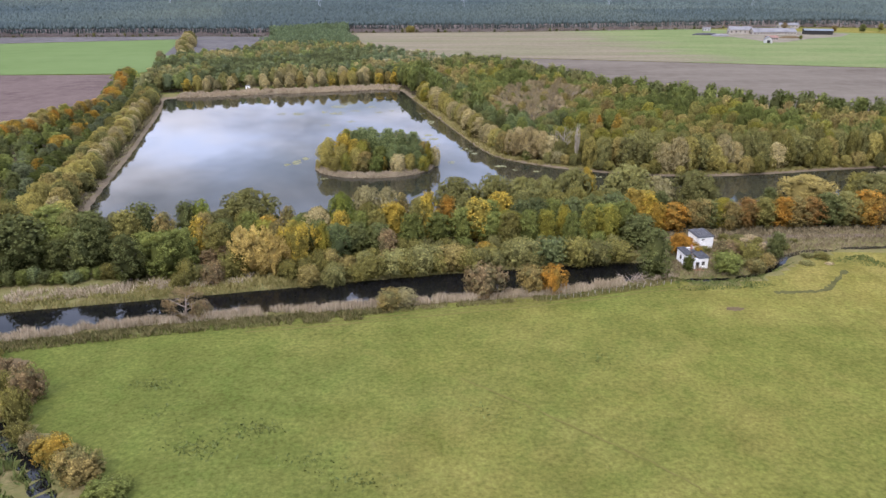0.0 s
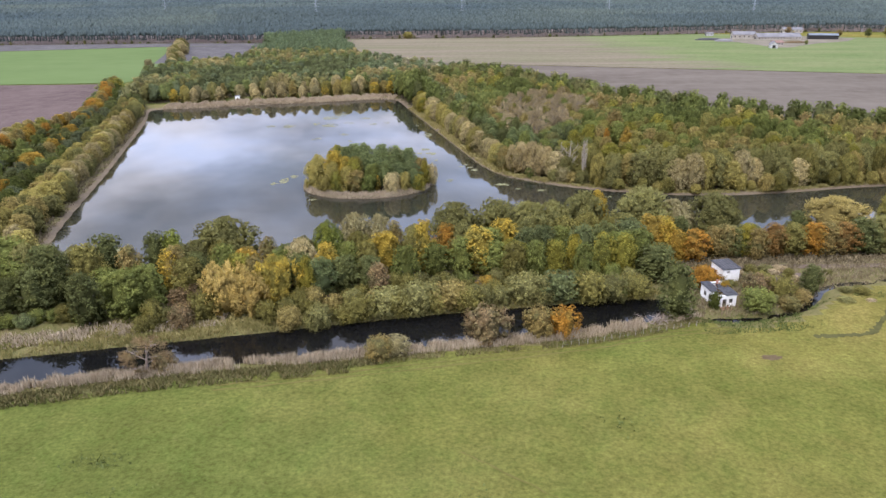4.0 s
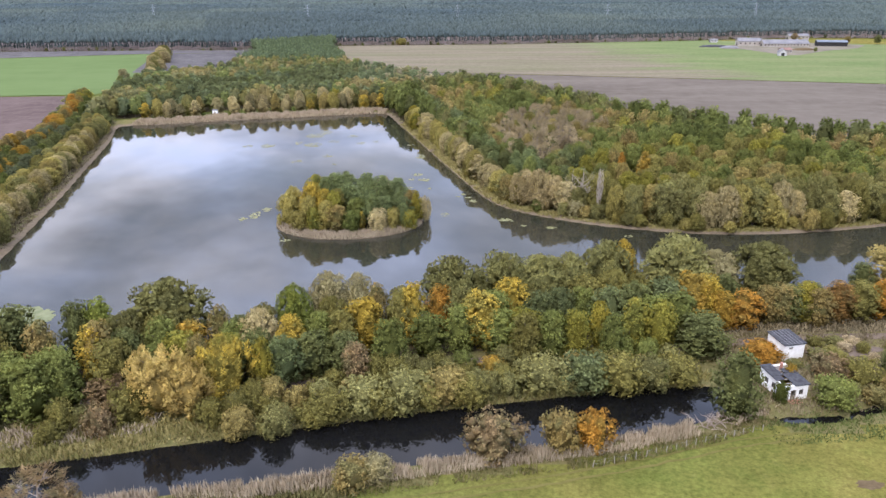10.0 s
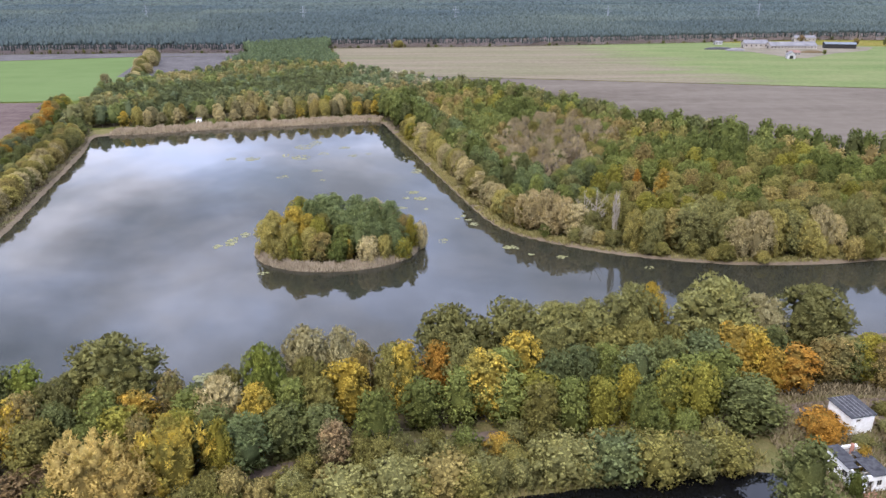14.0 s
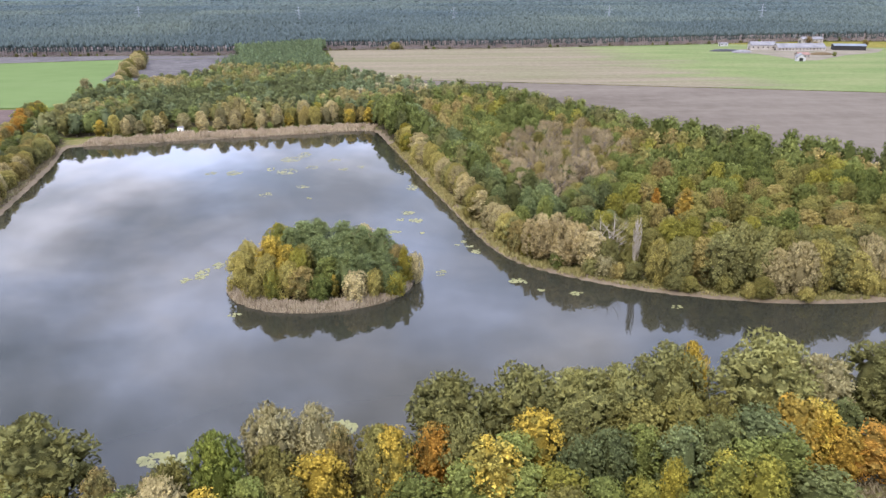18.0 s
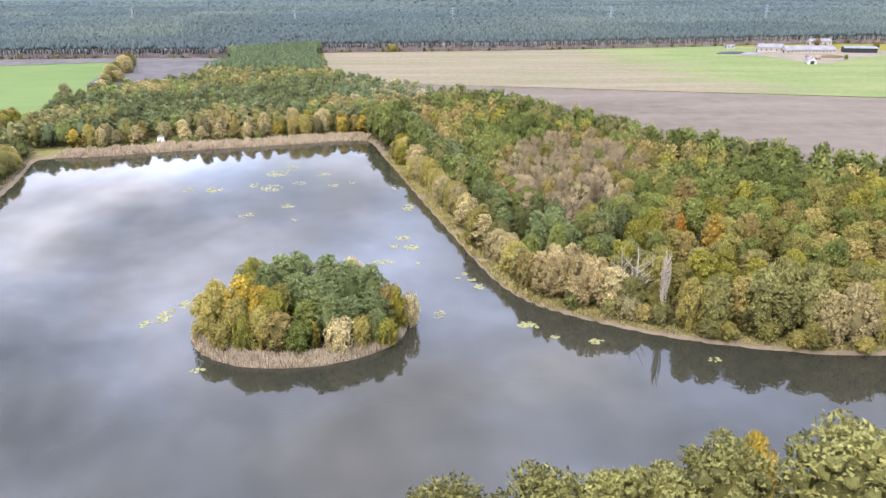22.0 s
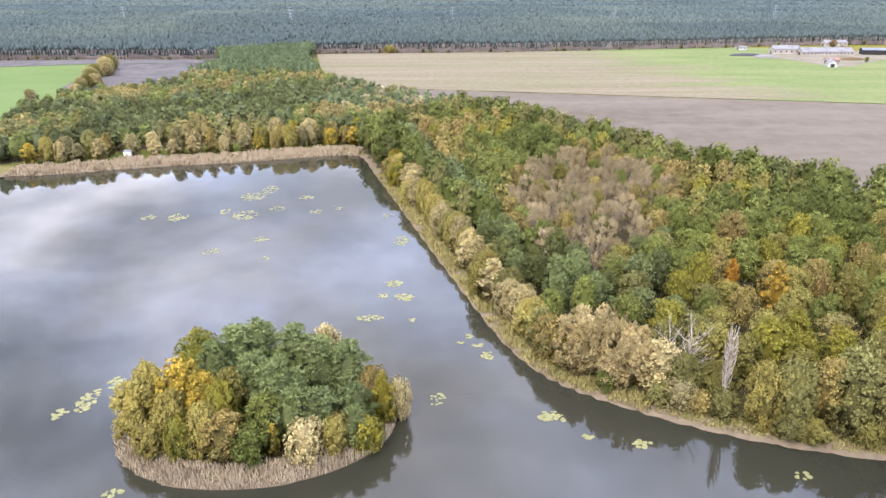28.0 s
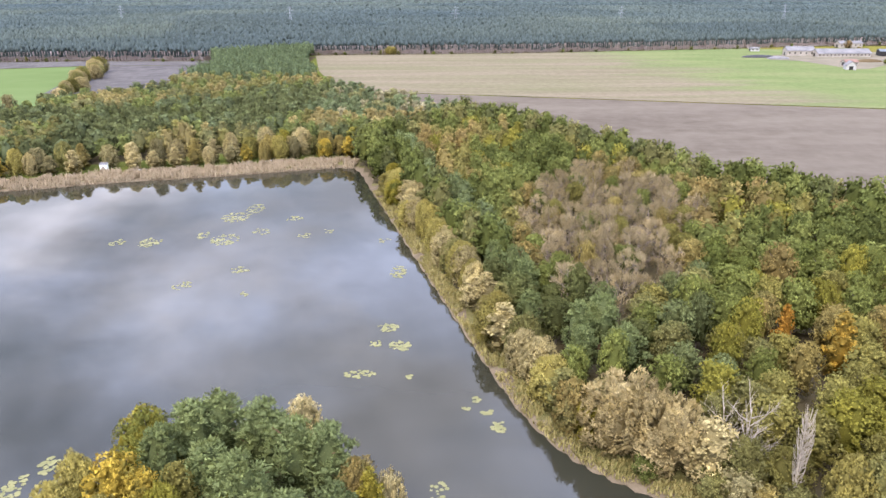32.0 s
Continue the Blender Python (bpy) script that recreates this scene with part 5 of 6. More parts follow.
def band(line, lo, hi, density, seed, gaps=-0.35):
    """Random places in a band lo..hi metres to the left of a line, clumped."""
    g = np.random.default_rng(seed)
    line = smooth(line, False, 5)
    d = np.gradient(line, axis=0)
    nr = np.stack([-d[:, 1], d[:, 0]], 1) / np.linalg.norm(d, axis=1)[:, None]
    seg = np.hypot(*np.diff(line, axis=0).T)
    k = int(seg.sum() * (hi - lo) * density)
    cum = np.r_[0, np.cumsum(seg)]
    s = g.uniform(0, cum[-1], k)
    i = np.arange(len(line))
    f = np.interp(s, cum, i)
    x = np.interp(f, i, line[:, 0]) + np.interp(f, i, nr[:, 0]) * (q := g.uniform(lo, hi, k))
    y = np.interp(f, i, line[:, 1]) + np.interp(f, i, nr[:, 1]) * q
    keep = np.array([noise.noise((a * 0.25, b * 0.25, seed)) for a, b in zip(x, y)]) > gaps
    return np.stack([x, y], 1)[keep]


def away(pts, x, y, r):
    return pts[np.hypot(pts[:, 0] - x, pts[:, 1] - y) > r]


blades("reeds_canal", away(band(CANAL_S, 0.0, 4.0, 28, 21), 45.8, 155.6, 3.6), 1.5, 0.09, "reed", "tall pale dry reeds along the canal bank", 0.15, 1)
blades("grass_canal_meadow", band(CANAL_S, 3.6, 6.4, 12, 22), 0.7, 0.13, "weeds", "brown weeds and rough grass at the meadow edge", 0.4, 2)
blades("weeds_west", band(CANAL_S[4:], 3.8, 8.5, 12, 33), 0.9, 0.15, "weeds", "dark brown weeds along the canal reeds", 0.4, 12)
blades("grass_canal_bank", band(CANAL_N, -0.3, 4.5, 16, 23), 0.8, 0.13, "rough_grass", "yellowed rough grass on the far canal bank", 0.4, 3)
blades("grass_gold_bank", band(CANAL_N[3:6], 0.5, 11.0, 14, 35), 0.8, 0.16, "gold_grass", "golden dry grass on the canal bank", 0.35, 15)
blades("reeds_west_bank", band(CANAL_N[2:5], 3.0, 9.0, 9, 24), 1.2, 0.12, "reed", "dry brown reeds on the canal bank", 0.25, 4)
ring = ISLAND[::-1][list(range(len(ISLAND))) + [0]]
blades("reeds_island", band(ring, -4.8, -0.1, 26, 25, -2), 1.05, 0.10, "reed", "pale dry reeds round the island", 0.15, 5)
blades("reeds_north", band(N_SHORE, 0.2, 14.0, 7, 26), 1.5, 0.26, "reed_gold", "tan reed belt on the far lake shore", 0.2, 6)
blades("reeds_east", band(E_SHORE[:8], 0.3, 4.5, 12, 34), 0.8, 0.16, "gold_grass", "golden dry grass along the lake shore", 0.35, 13)
blades("grass_east", band(E_SHORE[6:], 0.9, 5.0, 12, 27), 0.55, 0.15, "rough_grass", "yellow-green grass strip along the lake shore", 0.35, 7)
blades("grass_west", band(W_SHORE, 1.5, 6.0, 4, 28), 0.7, 0.22, "reed_brown", "brown rough grass strip along the lake shore", 0.35, 8)
wild = np.random.default_rng(4).uniform((54, 159), (140, 195), (26000, 2))
wild = wild[((wild[:, 0] - 80) / 8.5) ** 2 + ((wild[:, 1] - 181) / 3.0) ** 2 > 1]
wild = wild[wild[:, 1] > np.interp(wild[:, 0], [54, 77, 90, 119, 140], [158, 161, 174, 181, 185])]
blades("grass_house", wild, 0.8, 0.13, "reed_brown", "tall wild grass round the ruined houses", 0.4, 9)
blades("grass_ditch", band([(-100, 131), (-84, 110), (-73, 97), (-65, 90), (-59, 82), (-50, 66)], -7, 4, 9, 29), 0.9, 0.18, "green_tuft", "lush green grass along the ditch", 0.4, 10)
blades("grass_dyke", band([(54, 154), (68, 155), (78, 157), (90, 163), (110, 168)], -4, 5, 9, 30), 0.5, 0.16, "green_tuft", "green grass on the low dyke", 0.4, 11)

# ---- water lilies ----
lg = np.random.default_rng(31)


def lilies(x, y, rx, ry, pads, size=0.42, material="lily_pad", label="patch of yellow-green water lily pads"):
    """A floating patch: round notched pads, crowded towards its middle."""
    vs, fs, o = [], [], 0
    for _ in range(pads):
        q, a = math.sqrt(lg.uniform()), lg.uniform(0, 6.28)
        cx_, cy_ = q * rx * math.cos(a), q * ry * math.sin(a)
        s, st = size * lg.uniform(0.5, 1.2), lg.uniform(0, 6.28)
        zz = 0.012 + 0.03 * lg.uniform()
        vs += [(cx_, cy_, zz + 0.01)] + [(cx_ + s * math.cos(st + k * 0.66), cy_ + s * math.sin(st + k * 0.66), zz) for k in range(10)]
        fs += [(o, o + k + 1, o + k + 2) for k in range(9)]
        o += 11
    ob = tagged(new("water_lilies", raw_mesh("water_lilies", np.array(vs), np.array(fs), (material,))), label, "water lilies", "water lily patches", "stuff")
    ob.location = (x, y, 0.0)


lilies(-85, 379, 2.0, 2.6, 30)
lilies(-76, 379, 3.0, 4.0, 70)
lilies(-58, 402, 4.5, 5.0, 110)
lilies(-54, 411, 2.8, 5.0, 50)
lilies(-56, 381, 4.0, 5.0, 90)
lilies(-63, 385, 1.8, 3.0, 25)
lilies(-40, 400, 3.0, 2.4, 30)
lilies(-47, 388, 2.6, 3.0, 25)
lilies(-34, 384, 2.0, 2.0, 16)
lilies(-28, 388, 1.5, 2.0, 10)
lilies(-46, 358, 2.4, 2.0, 22)
lilies(-57, 348, 2.2, 2.4, 22)
lilies(-41, 343, 1.2, 1.4, 8)
lilies(-11, 380, 1.6, 2.5, 10)
lilies(-6, 356, 2.0, 4.0, 45)
lilies(-7, 325, 2.2, 2.0, 40)
lilies(-4, 317, 2.0, 2.2, 45)
lilies(-9, 318, 1.2, 1.4, 14)
lilies(-11, 306, 2.8, 1.6, 34)
lilies(-2, 305, 0.7, 0.8, 6)
lilies(10, 297, 0.8, 0.9, 8)
lilies(11.5, 293, 1.2, 1.0, 14)
lilies(8, 294, 0.6, 0.7, 5)
lilies(13, 289, 1.2, 1.6, 20)
lilies(22, 267.5, 2.2, 1.8, 45)
lilies(27, 262, 0.9, 0.9, 9)
lilies(35, 260, 1.5, 1.0, 14)
lilies(56, 252, 1.2, 0.9, 10)
lilies(3, 274, 1.6, 2.4, 18, 0.3)
lilies(-57, 274, 1.6, 4.0, 50)
lilies(-54.5, 280, 1.5, 2.2, 28)
lilies(-60, 270, 1.4, 1.6, 18)
lilies(-43, 250, 1.5, 1.0, 10)
lilies(-14, 206, 2.6, 2.2, 100)
lilies(-40, 198, 4.0, 2.0, 110)
lilies(-93, 199, 9.0, 6.0, 420, 0.9, "lily_bed", "dense pale green lily bed in the lake corner")

# ---- ruined houses ----


def house_root(name, label, x, y, rot, category="house", group=""):
    ob = tagged(new(name), label, category, group)
    ob.matrix_basis = Matrix.LocRotScale((x, y, land(x, y) - 0.05), Euler((0, 0, radians(rot))), None)
    return ob


def wall_with_openings(length, height, thick, holes, slope=0.0):
    """A wall along +x with real holes (x0, x1, z0, z1); its top rises by slope over the length."""
    bm = bmesh.new()
    xs = sorted({0.0, length, *[h[0] for h in holes], *[h[1] for h in holes]})
    for a, b in zip(xs[:-1], xs[1:]):
        cut = sorted((h[2], h[3]) for h in holes if h[0] <= a and h[1] >= b)
        z, runs = 0.0, []
        for c0, c1 in cut:
            runs.append((z, c0))
            z = c1
        runs.append((z, None))
        for z0, z1 in runs:
            ta, tb = (height + slope * a / length, height + slope * b / length) if z1 is None else (z1, z1)
            if min(ta, tb) - z0 < 0.01:
                continue
            v = [bm.verts.new(p) for p in ((a, 0, z0), (b, 0, z0), (b, thick, z0), (a, thick, z0), (a, 0, ta), (b, 0, tb), (b, thick, tb), (a, thick, ta))]
            for f in ((0, 1, 5, 4), (1, 2, 6, 5), (2, 3, 7, 6), (3, 0, 4, 7), (4, 5, 6, 7), (3, 2, 1, 0)):
                bm.faces.new([v[i] for i in f])
    return bm


def place(ob, x, y, z=0.0, rot=0.0):
    ob.matrix_basis = pose(x, y, z, 0, 0, rot)
    return ob


def window_in(parent, x, y, z, w, h, rot):
    fr = place(part("window", boxes((0, w, 0.05, 0.11, 0, 0.06), (0, w, 0.05, 0.11, h - 0.06, h), (0, 0.06, 0.05, 0.11, 0.06, h - 0.06), (w - 0.06, w, 0.05, 0.11, 0.06, h - 0.06), (w / 2 - 0.03, w / 2 + 0.03, 0.05, 0.11, 0.06, h - 0.06)), parent, "weathered window frame", "old_wood"), x, y, z, rot)
    part("pane", boxes((0.06, w - 0.06, 0.075, 0.085, 0.06, h - 0.06)), fr, "dark broken pane", "dark_opening")
    part("sill", boxes((-0.05, w + 0.05, -0.08, 0.06, -0.07, -0.005)), fr, "", "concrete")


def roof_slab(W, D, h_front, h_back, over=0.25, thick=0.16):
    bm = bmesh.new()
    v = []
    for z in (0.0, thick):
        for x, y in ((-over, -over), (W + over, -over), (W + over, D + over), (-over, D + over)):
            v.append(bm.verts.new((x, y, h_front + (h_back - h_front) * y / D + z)))
    for f in ((3, 2, 1, 0), (4, 5, 6, 7), (0, 1, 5, 4), (1, 2, 6, 5), (2, 3, 7, 6), (3, 0, 4, 7)):
        bm.faces.new([v[i] for i in f])
    return bm


def seams(root_roof, W, D, hf, hb, n):
    for i in range(n):
        x = W * (i + 1) / (n + 1)
        bm = bmesh.new()
        v = [bm.verts.new((x + dx, y, hf + (hb - hf) * y / D + 0.165 + dz)) for y in (-0.2, D + 0.2) for dx in (-0.05, 0.05) for dz in (0, 0.05)]
        bmesh.ops.convex_hull(bm, input=v)
        part("seam", bm, root_roof, "", "roof_grey")


def ruin_upper():
    W, D, H = 4.4, 5.0, 3.2
    r = house_root("pump_house", "small white plastered house with a dark flat roof", 67.0, 177.2, 12.5)
    place(part("wall", wall_with_openings(W, H, 0.3, [(1.0, 1.9, 2.3, 2.7)]), r, "", "plaster_white"), 0, 0)
    place(part("wall", wall_with_openings(W, H + 0.35, 0.3, []), r, "", "plaster_white"), W, D, 0, 180)
    place(part("wall", wall_with_openings(D - 0.6, H + 0.3, 0.3, [(1.2, 2.1, 0.0, 2.0)], -0.3), r, "", "plaster_white"), 0, D - 0.3, 0, -90)
    place(part("wall", wall_with_openings(D - 0.6, H, 0.3, [], 0.3), r, "", "plaster_white"), W, 0.3, 0, 90)
    window_in(r, 1.0, 0.05, 2.3, 0.9, 0.4, 0)
    rf = part("roof", roof_slab(W, D, H + 0.02, H + 0.4), r, "dark grey roofing felt", "roof_felt")
    seams(rf, W, D, H + 0.02, H + 0.4, 5)
    part("floor", boxes((0.3, W - 0.3, 0.3, D - 0.3, 0.0, 0.1)), r, "", "concrete")
    door = part("door", boxes((-0.0, 0.06, D - 2.38, D - 1.52, 0.02, 2.0)), r, "dark weathered door", "dark_opening")
    part("handle", boxes((-0.05, 0.0, D - 1.68, D - 1.62, 0.95, 1.08)), door, "", "galvanised")


def ruin_lower():
    W, D, H = 4.8, 6.6, 2.8
    r = house_root("ruined_house", "derelict white house with broken windows and a collapsing roof", 60.4, 163.0, 11.0)
    place(part("wall", wall_with_openings(W, H, 0.3, [(1.5, 2.6, 0.0, 1.9), (3.1, 4.0, 0.9, 1.9)]), r, "", "plaster_white"), 0, 0)
    place(part("wall", wall_with_openings(W, H + 0.5, 0.3, []), r, "", "plaster_white"), W, D, 0, 180)
    place(part("wall", wall_with_openings(D - 0.6, H + 0.45, 0.3, [(1.0, 2.1, 1.0, 2.1), (3.0, 4.1, 1.0, 2.1)], -0.42), r, "", "plaster_white"), 0, D - 0.3, 0, -90)
    place(part("wall", wall_with_openings(D - 0.6, H, 0.3, [], 0.45), r, "", "plaster_white"), W, 0.3, 0, 90)
    window_in(r, 3.1, 0.05, 0.9, 0.9, 1.0, 0)
    window_in(r, 0.05, D - 1.3, 1.0, 1.1, 1.1, -90)
    window_in(r, 0.05, D - 3.3, 1.0, 1.1, 1.1, -90)
    for x0, x1, y0, y1 in ((-0.25, 2.0, 3.2, D + 0.25), (2.05, W + 0.25, -0.25, 3.6), (-0.25, 1.4, 1.8, 3.1), (2.6, W + 0.25, 3.7, 5.0)):
        bm = bmesh.new()
        z = lambda y: H + 0.03 + 0.5 * y / D
        v = [bm.verts.new((x, y, z(y) + t)) for x in (x0, x1) for y in (y0, y1) for t in (0, 0.12)]
        bmesh.ops.convex_hull(bm, input=v)
        part("roof", bm, r, "broken sheet of dark roofing felt", "roof_felt")
    for i in range(5):
        y = 0.8 + i * 1.25
        part("rafter", boxes((0.05, W - 0.05, y, y + 0.12, H - 0.1 + 0.5 * y / D - 0.06, H + 0.02 + 0.5 * y / D)), r, "", "old_wood")
    part("chimney", boxes((2.95, 3.33, 5.25, 5.63, 0.0, H + 1.5), bevel=0.02), r, "red brick chimney", "brick_red")
    part("floor", boxes((0.3, W - 0.3, 0.3, D - 0.3, 0.0, 0.1)), r, "", "concrete")
    g = np.random.default_rng(3)
    brick = bpy.data.meshes.new("brick")
    bm = boxes((-0.12, 0.12, -0.06, 0.06, 0, 0.07), bevel=0.006)
    bm.to_mesh(brick)
    bm.free()
    brick.materials.append(MATS["brick_red"])
    for i in range(40):
        b = part("brick", brick, r)
        b.matrix_basis = pose(g.uniform(0.7, 3.2), g.uniform(-1.6, -0.12), 0.02 + 0.07 * int(g.integers(3)), g.uniform(-12, 12), g.uniform(-12, 12), g.uniform(0, 180))


ruin_upper()
ruin_lower()
tree("shrub", "darkgreen", 60.0, 162.9, 3.7, 1.4, "climbing the ruined house corner", "shrubs by the ruins")
tree("shrub", "gold", 63.8, 168.2, 4.3, 1.3, "growing out of the ruined roof", "shrubs by the ruins")
tree("shrub", "orange", 61.5, 175.4, 4.8, 2.4, "beside the white house", "shrubs by the ruins")

# ---- fence along the meadow ----
fence = tagged(new("fence"), "pasture fence of weathered posts and wire", "fence")
pm = boxes((-0.055, 0.055, -0.055, 0.055, -0.4, 1.2), bevel=0.015)
pme = bpy.data.meshes.new("post")
pm.to_mesh(pme)
pm.free()
pme.materials.append(MATS["old_wood"])
fl = smooth([(24, 145.3), (33, 147.8), (42, 150.8), (50, 153.3), (55, 154.6)], False, 8)
fp = []
cum = np.r_[0, np.cumsum(np.hypot(*np.diff(fl, axis=0).T))]
for s in np.arange(0, cum[-1], 1.8):
    x, y = np.interp(s, cum, fl[:, 0]), np.interp(s, cum, fl[:, 1])
    z = land(x, y)
    p = part("post", pme, fence)
    p.matrix_basis = pose(x, y, z, rng.normal() * 3, rng.normal() * 3, rng.uniform(0, 90))
    fp.append((x, y, z))
for hgt in (0.5, 1.0):
    part("wire", raw_mesh("wire", *tube([(x, y, z + hgt) for x, y, z in fp], [0.004] * len(fp), 3), ("galvanised",)), fence)

# ---- huts and signs on the far shore ----
hut = house_root("lake_hut", "small white hut at the lake shore", -124, 458.5, 8, "hut")
part("wall", boxes((0, 2.6, 0, 2.2, 0, 2.7), bevel=0.03), hut, "", "white_paint")
part("roof", roof_slab(2.6, 2.2, 2.71, 2.95, 0.15, 0.1), hut, "", "roof_grey")
part("door", boxes((0.9, 1.7, -0.04, -0.005, 0.1, 2.0)), hut, "", "old_wood")
for x_, y_ in ((-64, 474), (-109, 459)):
    b_ = house_root("rowing_boat", "small white boat drawn up on the shore", x_, y_, 20, "boat", "boats")
    bm = bmesh.new()
    rows_ = []
    for s_ in np.linspace(-1, 1, 7):
        w_ = 0.75 * (1 - s_ ** 2 * 0.85)
        rows_.append([bm.verts.new(p_) for p_ in ((s_ * 2.0, -w_, 0.75), (s_ * 2.0, -w_ * 0.6, 0.12), (s_ * 2.0, w_ * 0.6, 0.12), (s_ * 2.0, w_, 0.75))])
    for a_, c2_ in zip(rows_[:-1], rows_[1:]):
        for i_ in range(3):
            bm.faces.new((a_[i_], a_[i_ + 1], c2_[i_ + 1], c2_[i_]))
    bmesh.ops.solidify(bm, geom=bm.faces[:], thickness=0.05)
    part("hull", bm, b_, "", "white_paint")
    part("bench", boxes((-0.2, 0.2, -0.65, 0.65, 0.5, 0.55)), b_, "", "old_wood")


# ---- farm beyond the field ----
def barn(name, label, x, y, rot, W, D, H, ridge, wall, roof, windows=0, doors=1):
    """A gabled farm building along its own x axis."""
    r = house_root(name, label, x, y, rot, "barn", "farm buildings")
    r.location.z = 0.85
    part("wall", boxes((0, W, 0, D, 0, H)), r, "", wall)
    bm = bmesh.new()
    for ya, yb, za, zb in ((-0.5, D / 2, H - 0.15, H + ridge), (D / 2, D + 0.5, H + ridge, H - 0.15)):
        v = [bm.verts.new(p) for p in ((-0.5, ya, za), (W + 0.5, ya, za), (W + 0.5, yb, zb), (-0.5, yb, zb))]
        v2 = [bm.verts.new((q.co.x, q.co.y, q.co.z + 0.2)) for q in v]
        for f in (v2, [v[3], v[2], v[1], v[0]]):
            bm.faces.new(f)
        for i in range(4):
            bm.faces.new((v[i], v[(i + 1) % 4], v2[(i + 1) % 4], v2[i]))
    part("roof", bm, r, "", roof)
    for x0 in (0.0, W - 0.25):
        bm = bmesh.new()
        v = [bm.verts.new((x0 + dx, yy, zz)) for dx in (0, 0.25) for yy, zz in ((0, H), (D, H), (D / 2, H + ridge - 0.05))]
        bmesh.ops.convex_hull(bm, input=v)
        part("gable", bm, r, "", wall)
    for i in range(windows):
        a = W * (i + 0.5) / windows
        part("window", boxes((a - 0.7, a + 0.7, -0.04, -0.01, H * 0.4, H * 0.72)), r, "", "dark_opening")
    for i in range(doors):
        a = W * (i + 0.5) / doors
        part("door", boxes((-0.04, -0.01, D / 2 - 1.6, D / 2 + 1.6, 0.05, min(3.0, H - 0.3))) if i == 0 else boxes((a - 1.5, a + 1.5, D + 0.01, D + 0.04, 0.05, min(3.0, H - 0.3))), r, "", "dark_opening")
    return r


barn("cattle_barn", "long pale cattle barn with a grey roof", 376, 906, 0, 52, 15, 3.2, 4.0, "render_beige", "roof_grey", 14, 2)
barn("hay_barn", "beige hay barn with a grey roof", 352, 920, -8, 26, 14, 5.0, 3.5, "render_beige", "roof_grey", 5, 1)
# closed dark walls stand for the shed's shaded open side
barn("machine_barn", "machine shed with a blue-grey roof, shaded opening as dark walls", 440, 912, -14, 32, 12, 4.6, 1.8, "dark_opening", "roof_blue", 0, 2)
barn("back_barn", "white shed behind the cattle barn", 455, 1015, 0, 26, 10, 4.5, 2.5, "render_beige", "roof_grey", 5, 1)
barn("farm_house", "small white gabled house at the pasture", 350, 792, 75, 9, 7.5, 3.2, 3.6, "farm_white", "roof_grey", 3, 1)
barn("farm_annex", "low beige shed with a dull roof", 360, 826, 10, 12, 7, 2.8, 2.0, "render_beige", "roof_red", 4, 1)
barn("shelter", "small white shed at the forest edge", 338, 972, 0, 9, 5, 3.0, 1.0, "farm_white", "roof_grey", 2, 1)
for i_, (x_, y_, w_) in enumerate(((318, 905, 34), (330, 890, 22), (398, 858, 26))):
    hp = tagged(new("silage_heap"), "long covered silage heap", "heap", "silage heaps")
    hp.location = (x_, y_, 0.7)
    bm = bmesh.new()
    bmesh.ops.create_icosphere(bm, subdivisions=3, radius=1.0, matrix=Matrix.Diagonal((w_ / 2, 5.0, 2.6, 1)))
    for v in bm.verts:
        v.co.z = max(v.co.z, -0.2) + 0.25 * noise.noise(v.co * 0.6)
    part("cover", bm, hp, "", ("roof_felt", "roof_grey", "bare_earth")[i_])
for x_, y_, c_, s_ in ((428, 930, "ochre", 8), (448, 985, "brown", 10), (490, 940, "ochre", 9), (520, 930, "dark", 11), (400, 835, "green", 5), (560, 960, "olive", 10), (600, 950, "dark", 11), (540, 905, "dark", 8)):
    tree("wood", c_, x_, y_, s_, s_ * 0.42, "beside the farm buildings", "trees at the farm")
flat("farm_yard", [(318, 880), (340, 868), (352, 800), (366, 800), (420, 850), (470, 880), (500, 920), (470, 960), (380, 950), (325, 915)], 0.93, "yard", "trodden grey-brown farmyard ground", "yard")


# ---- pylons ----
def pylon(x, y, h):
    r = tagged(new("pylon"), "grey steel lattice power pylon", "pylon", "power pylons")
    r.location = (x, y, 0.5)
    for sx, sy in ((-1, -1), (1, -1), (1, 1), (-1, 1)):
        part("leg", raw_mesh("leg", *tube([(sx * 3.2, sy * 3.2, 0), (sx * 1.0, sy * 1.0, h * 0.6), (sx * 0.35, sy * 0.35, h)], (0.17, 0.14, 0.1), 4), ("galvanised",)), r)
    br = []
    for i in range(9):
        z0, z1 = h * i / 9, h * (i + 1) / 9
        w0, w1 = [float(np.interp(z / h, [0, 0.6, 1], [3.2, 1.0, 0.35])) for z in (z0, z1)]
        for s in (-1, 1):
            br.append(tube([(-w0, s * w0, z0), (w1, s * w1, z1)], (0.06, 0.06), 3))
            br.append(tube([(s * w0, -w0, z0), (s * w1, w1, z1)], (0.06, 0.06), 3))
    part("bracing", raw_mesh("bracing", *join(br), ("galvanised",)), r)
    for zf, w in ((0.66, 7.5), (0.8, 6.0), (0.93, 4.5)):
        part("crossarm", raw_mesh("crossarm", *join([tube([(-w, 0, h * zf), (0, 0, h * zf + 0.9), (w, 0, h * zf)], (0.08, 0.18, 0.08), 4), tube([(-w, 0, h * zf), (w, 0, h * zf)], (0.08, 0.08), 3)]), ("galvanised",)), r)


for x_, y_, h_ in ((-560, 1560, 34), (-240, 1475, 34), (40, 1455, 34), (318, 1455, 34), (600, 1470, 36)):
    pylon(x_, y_, h_)


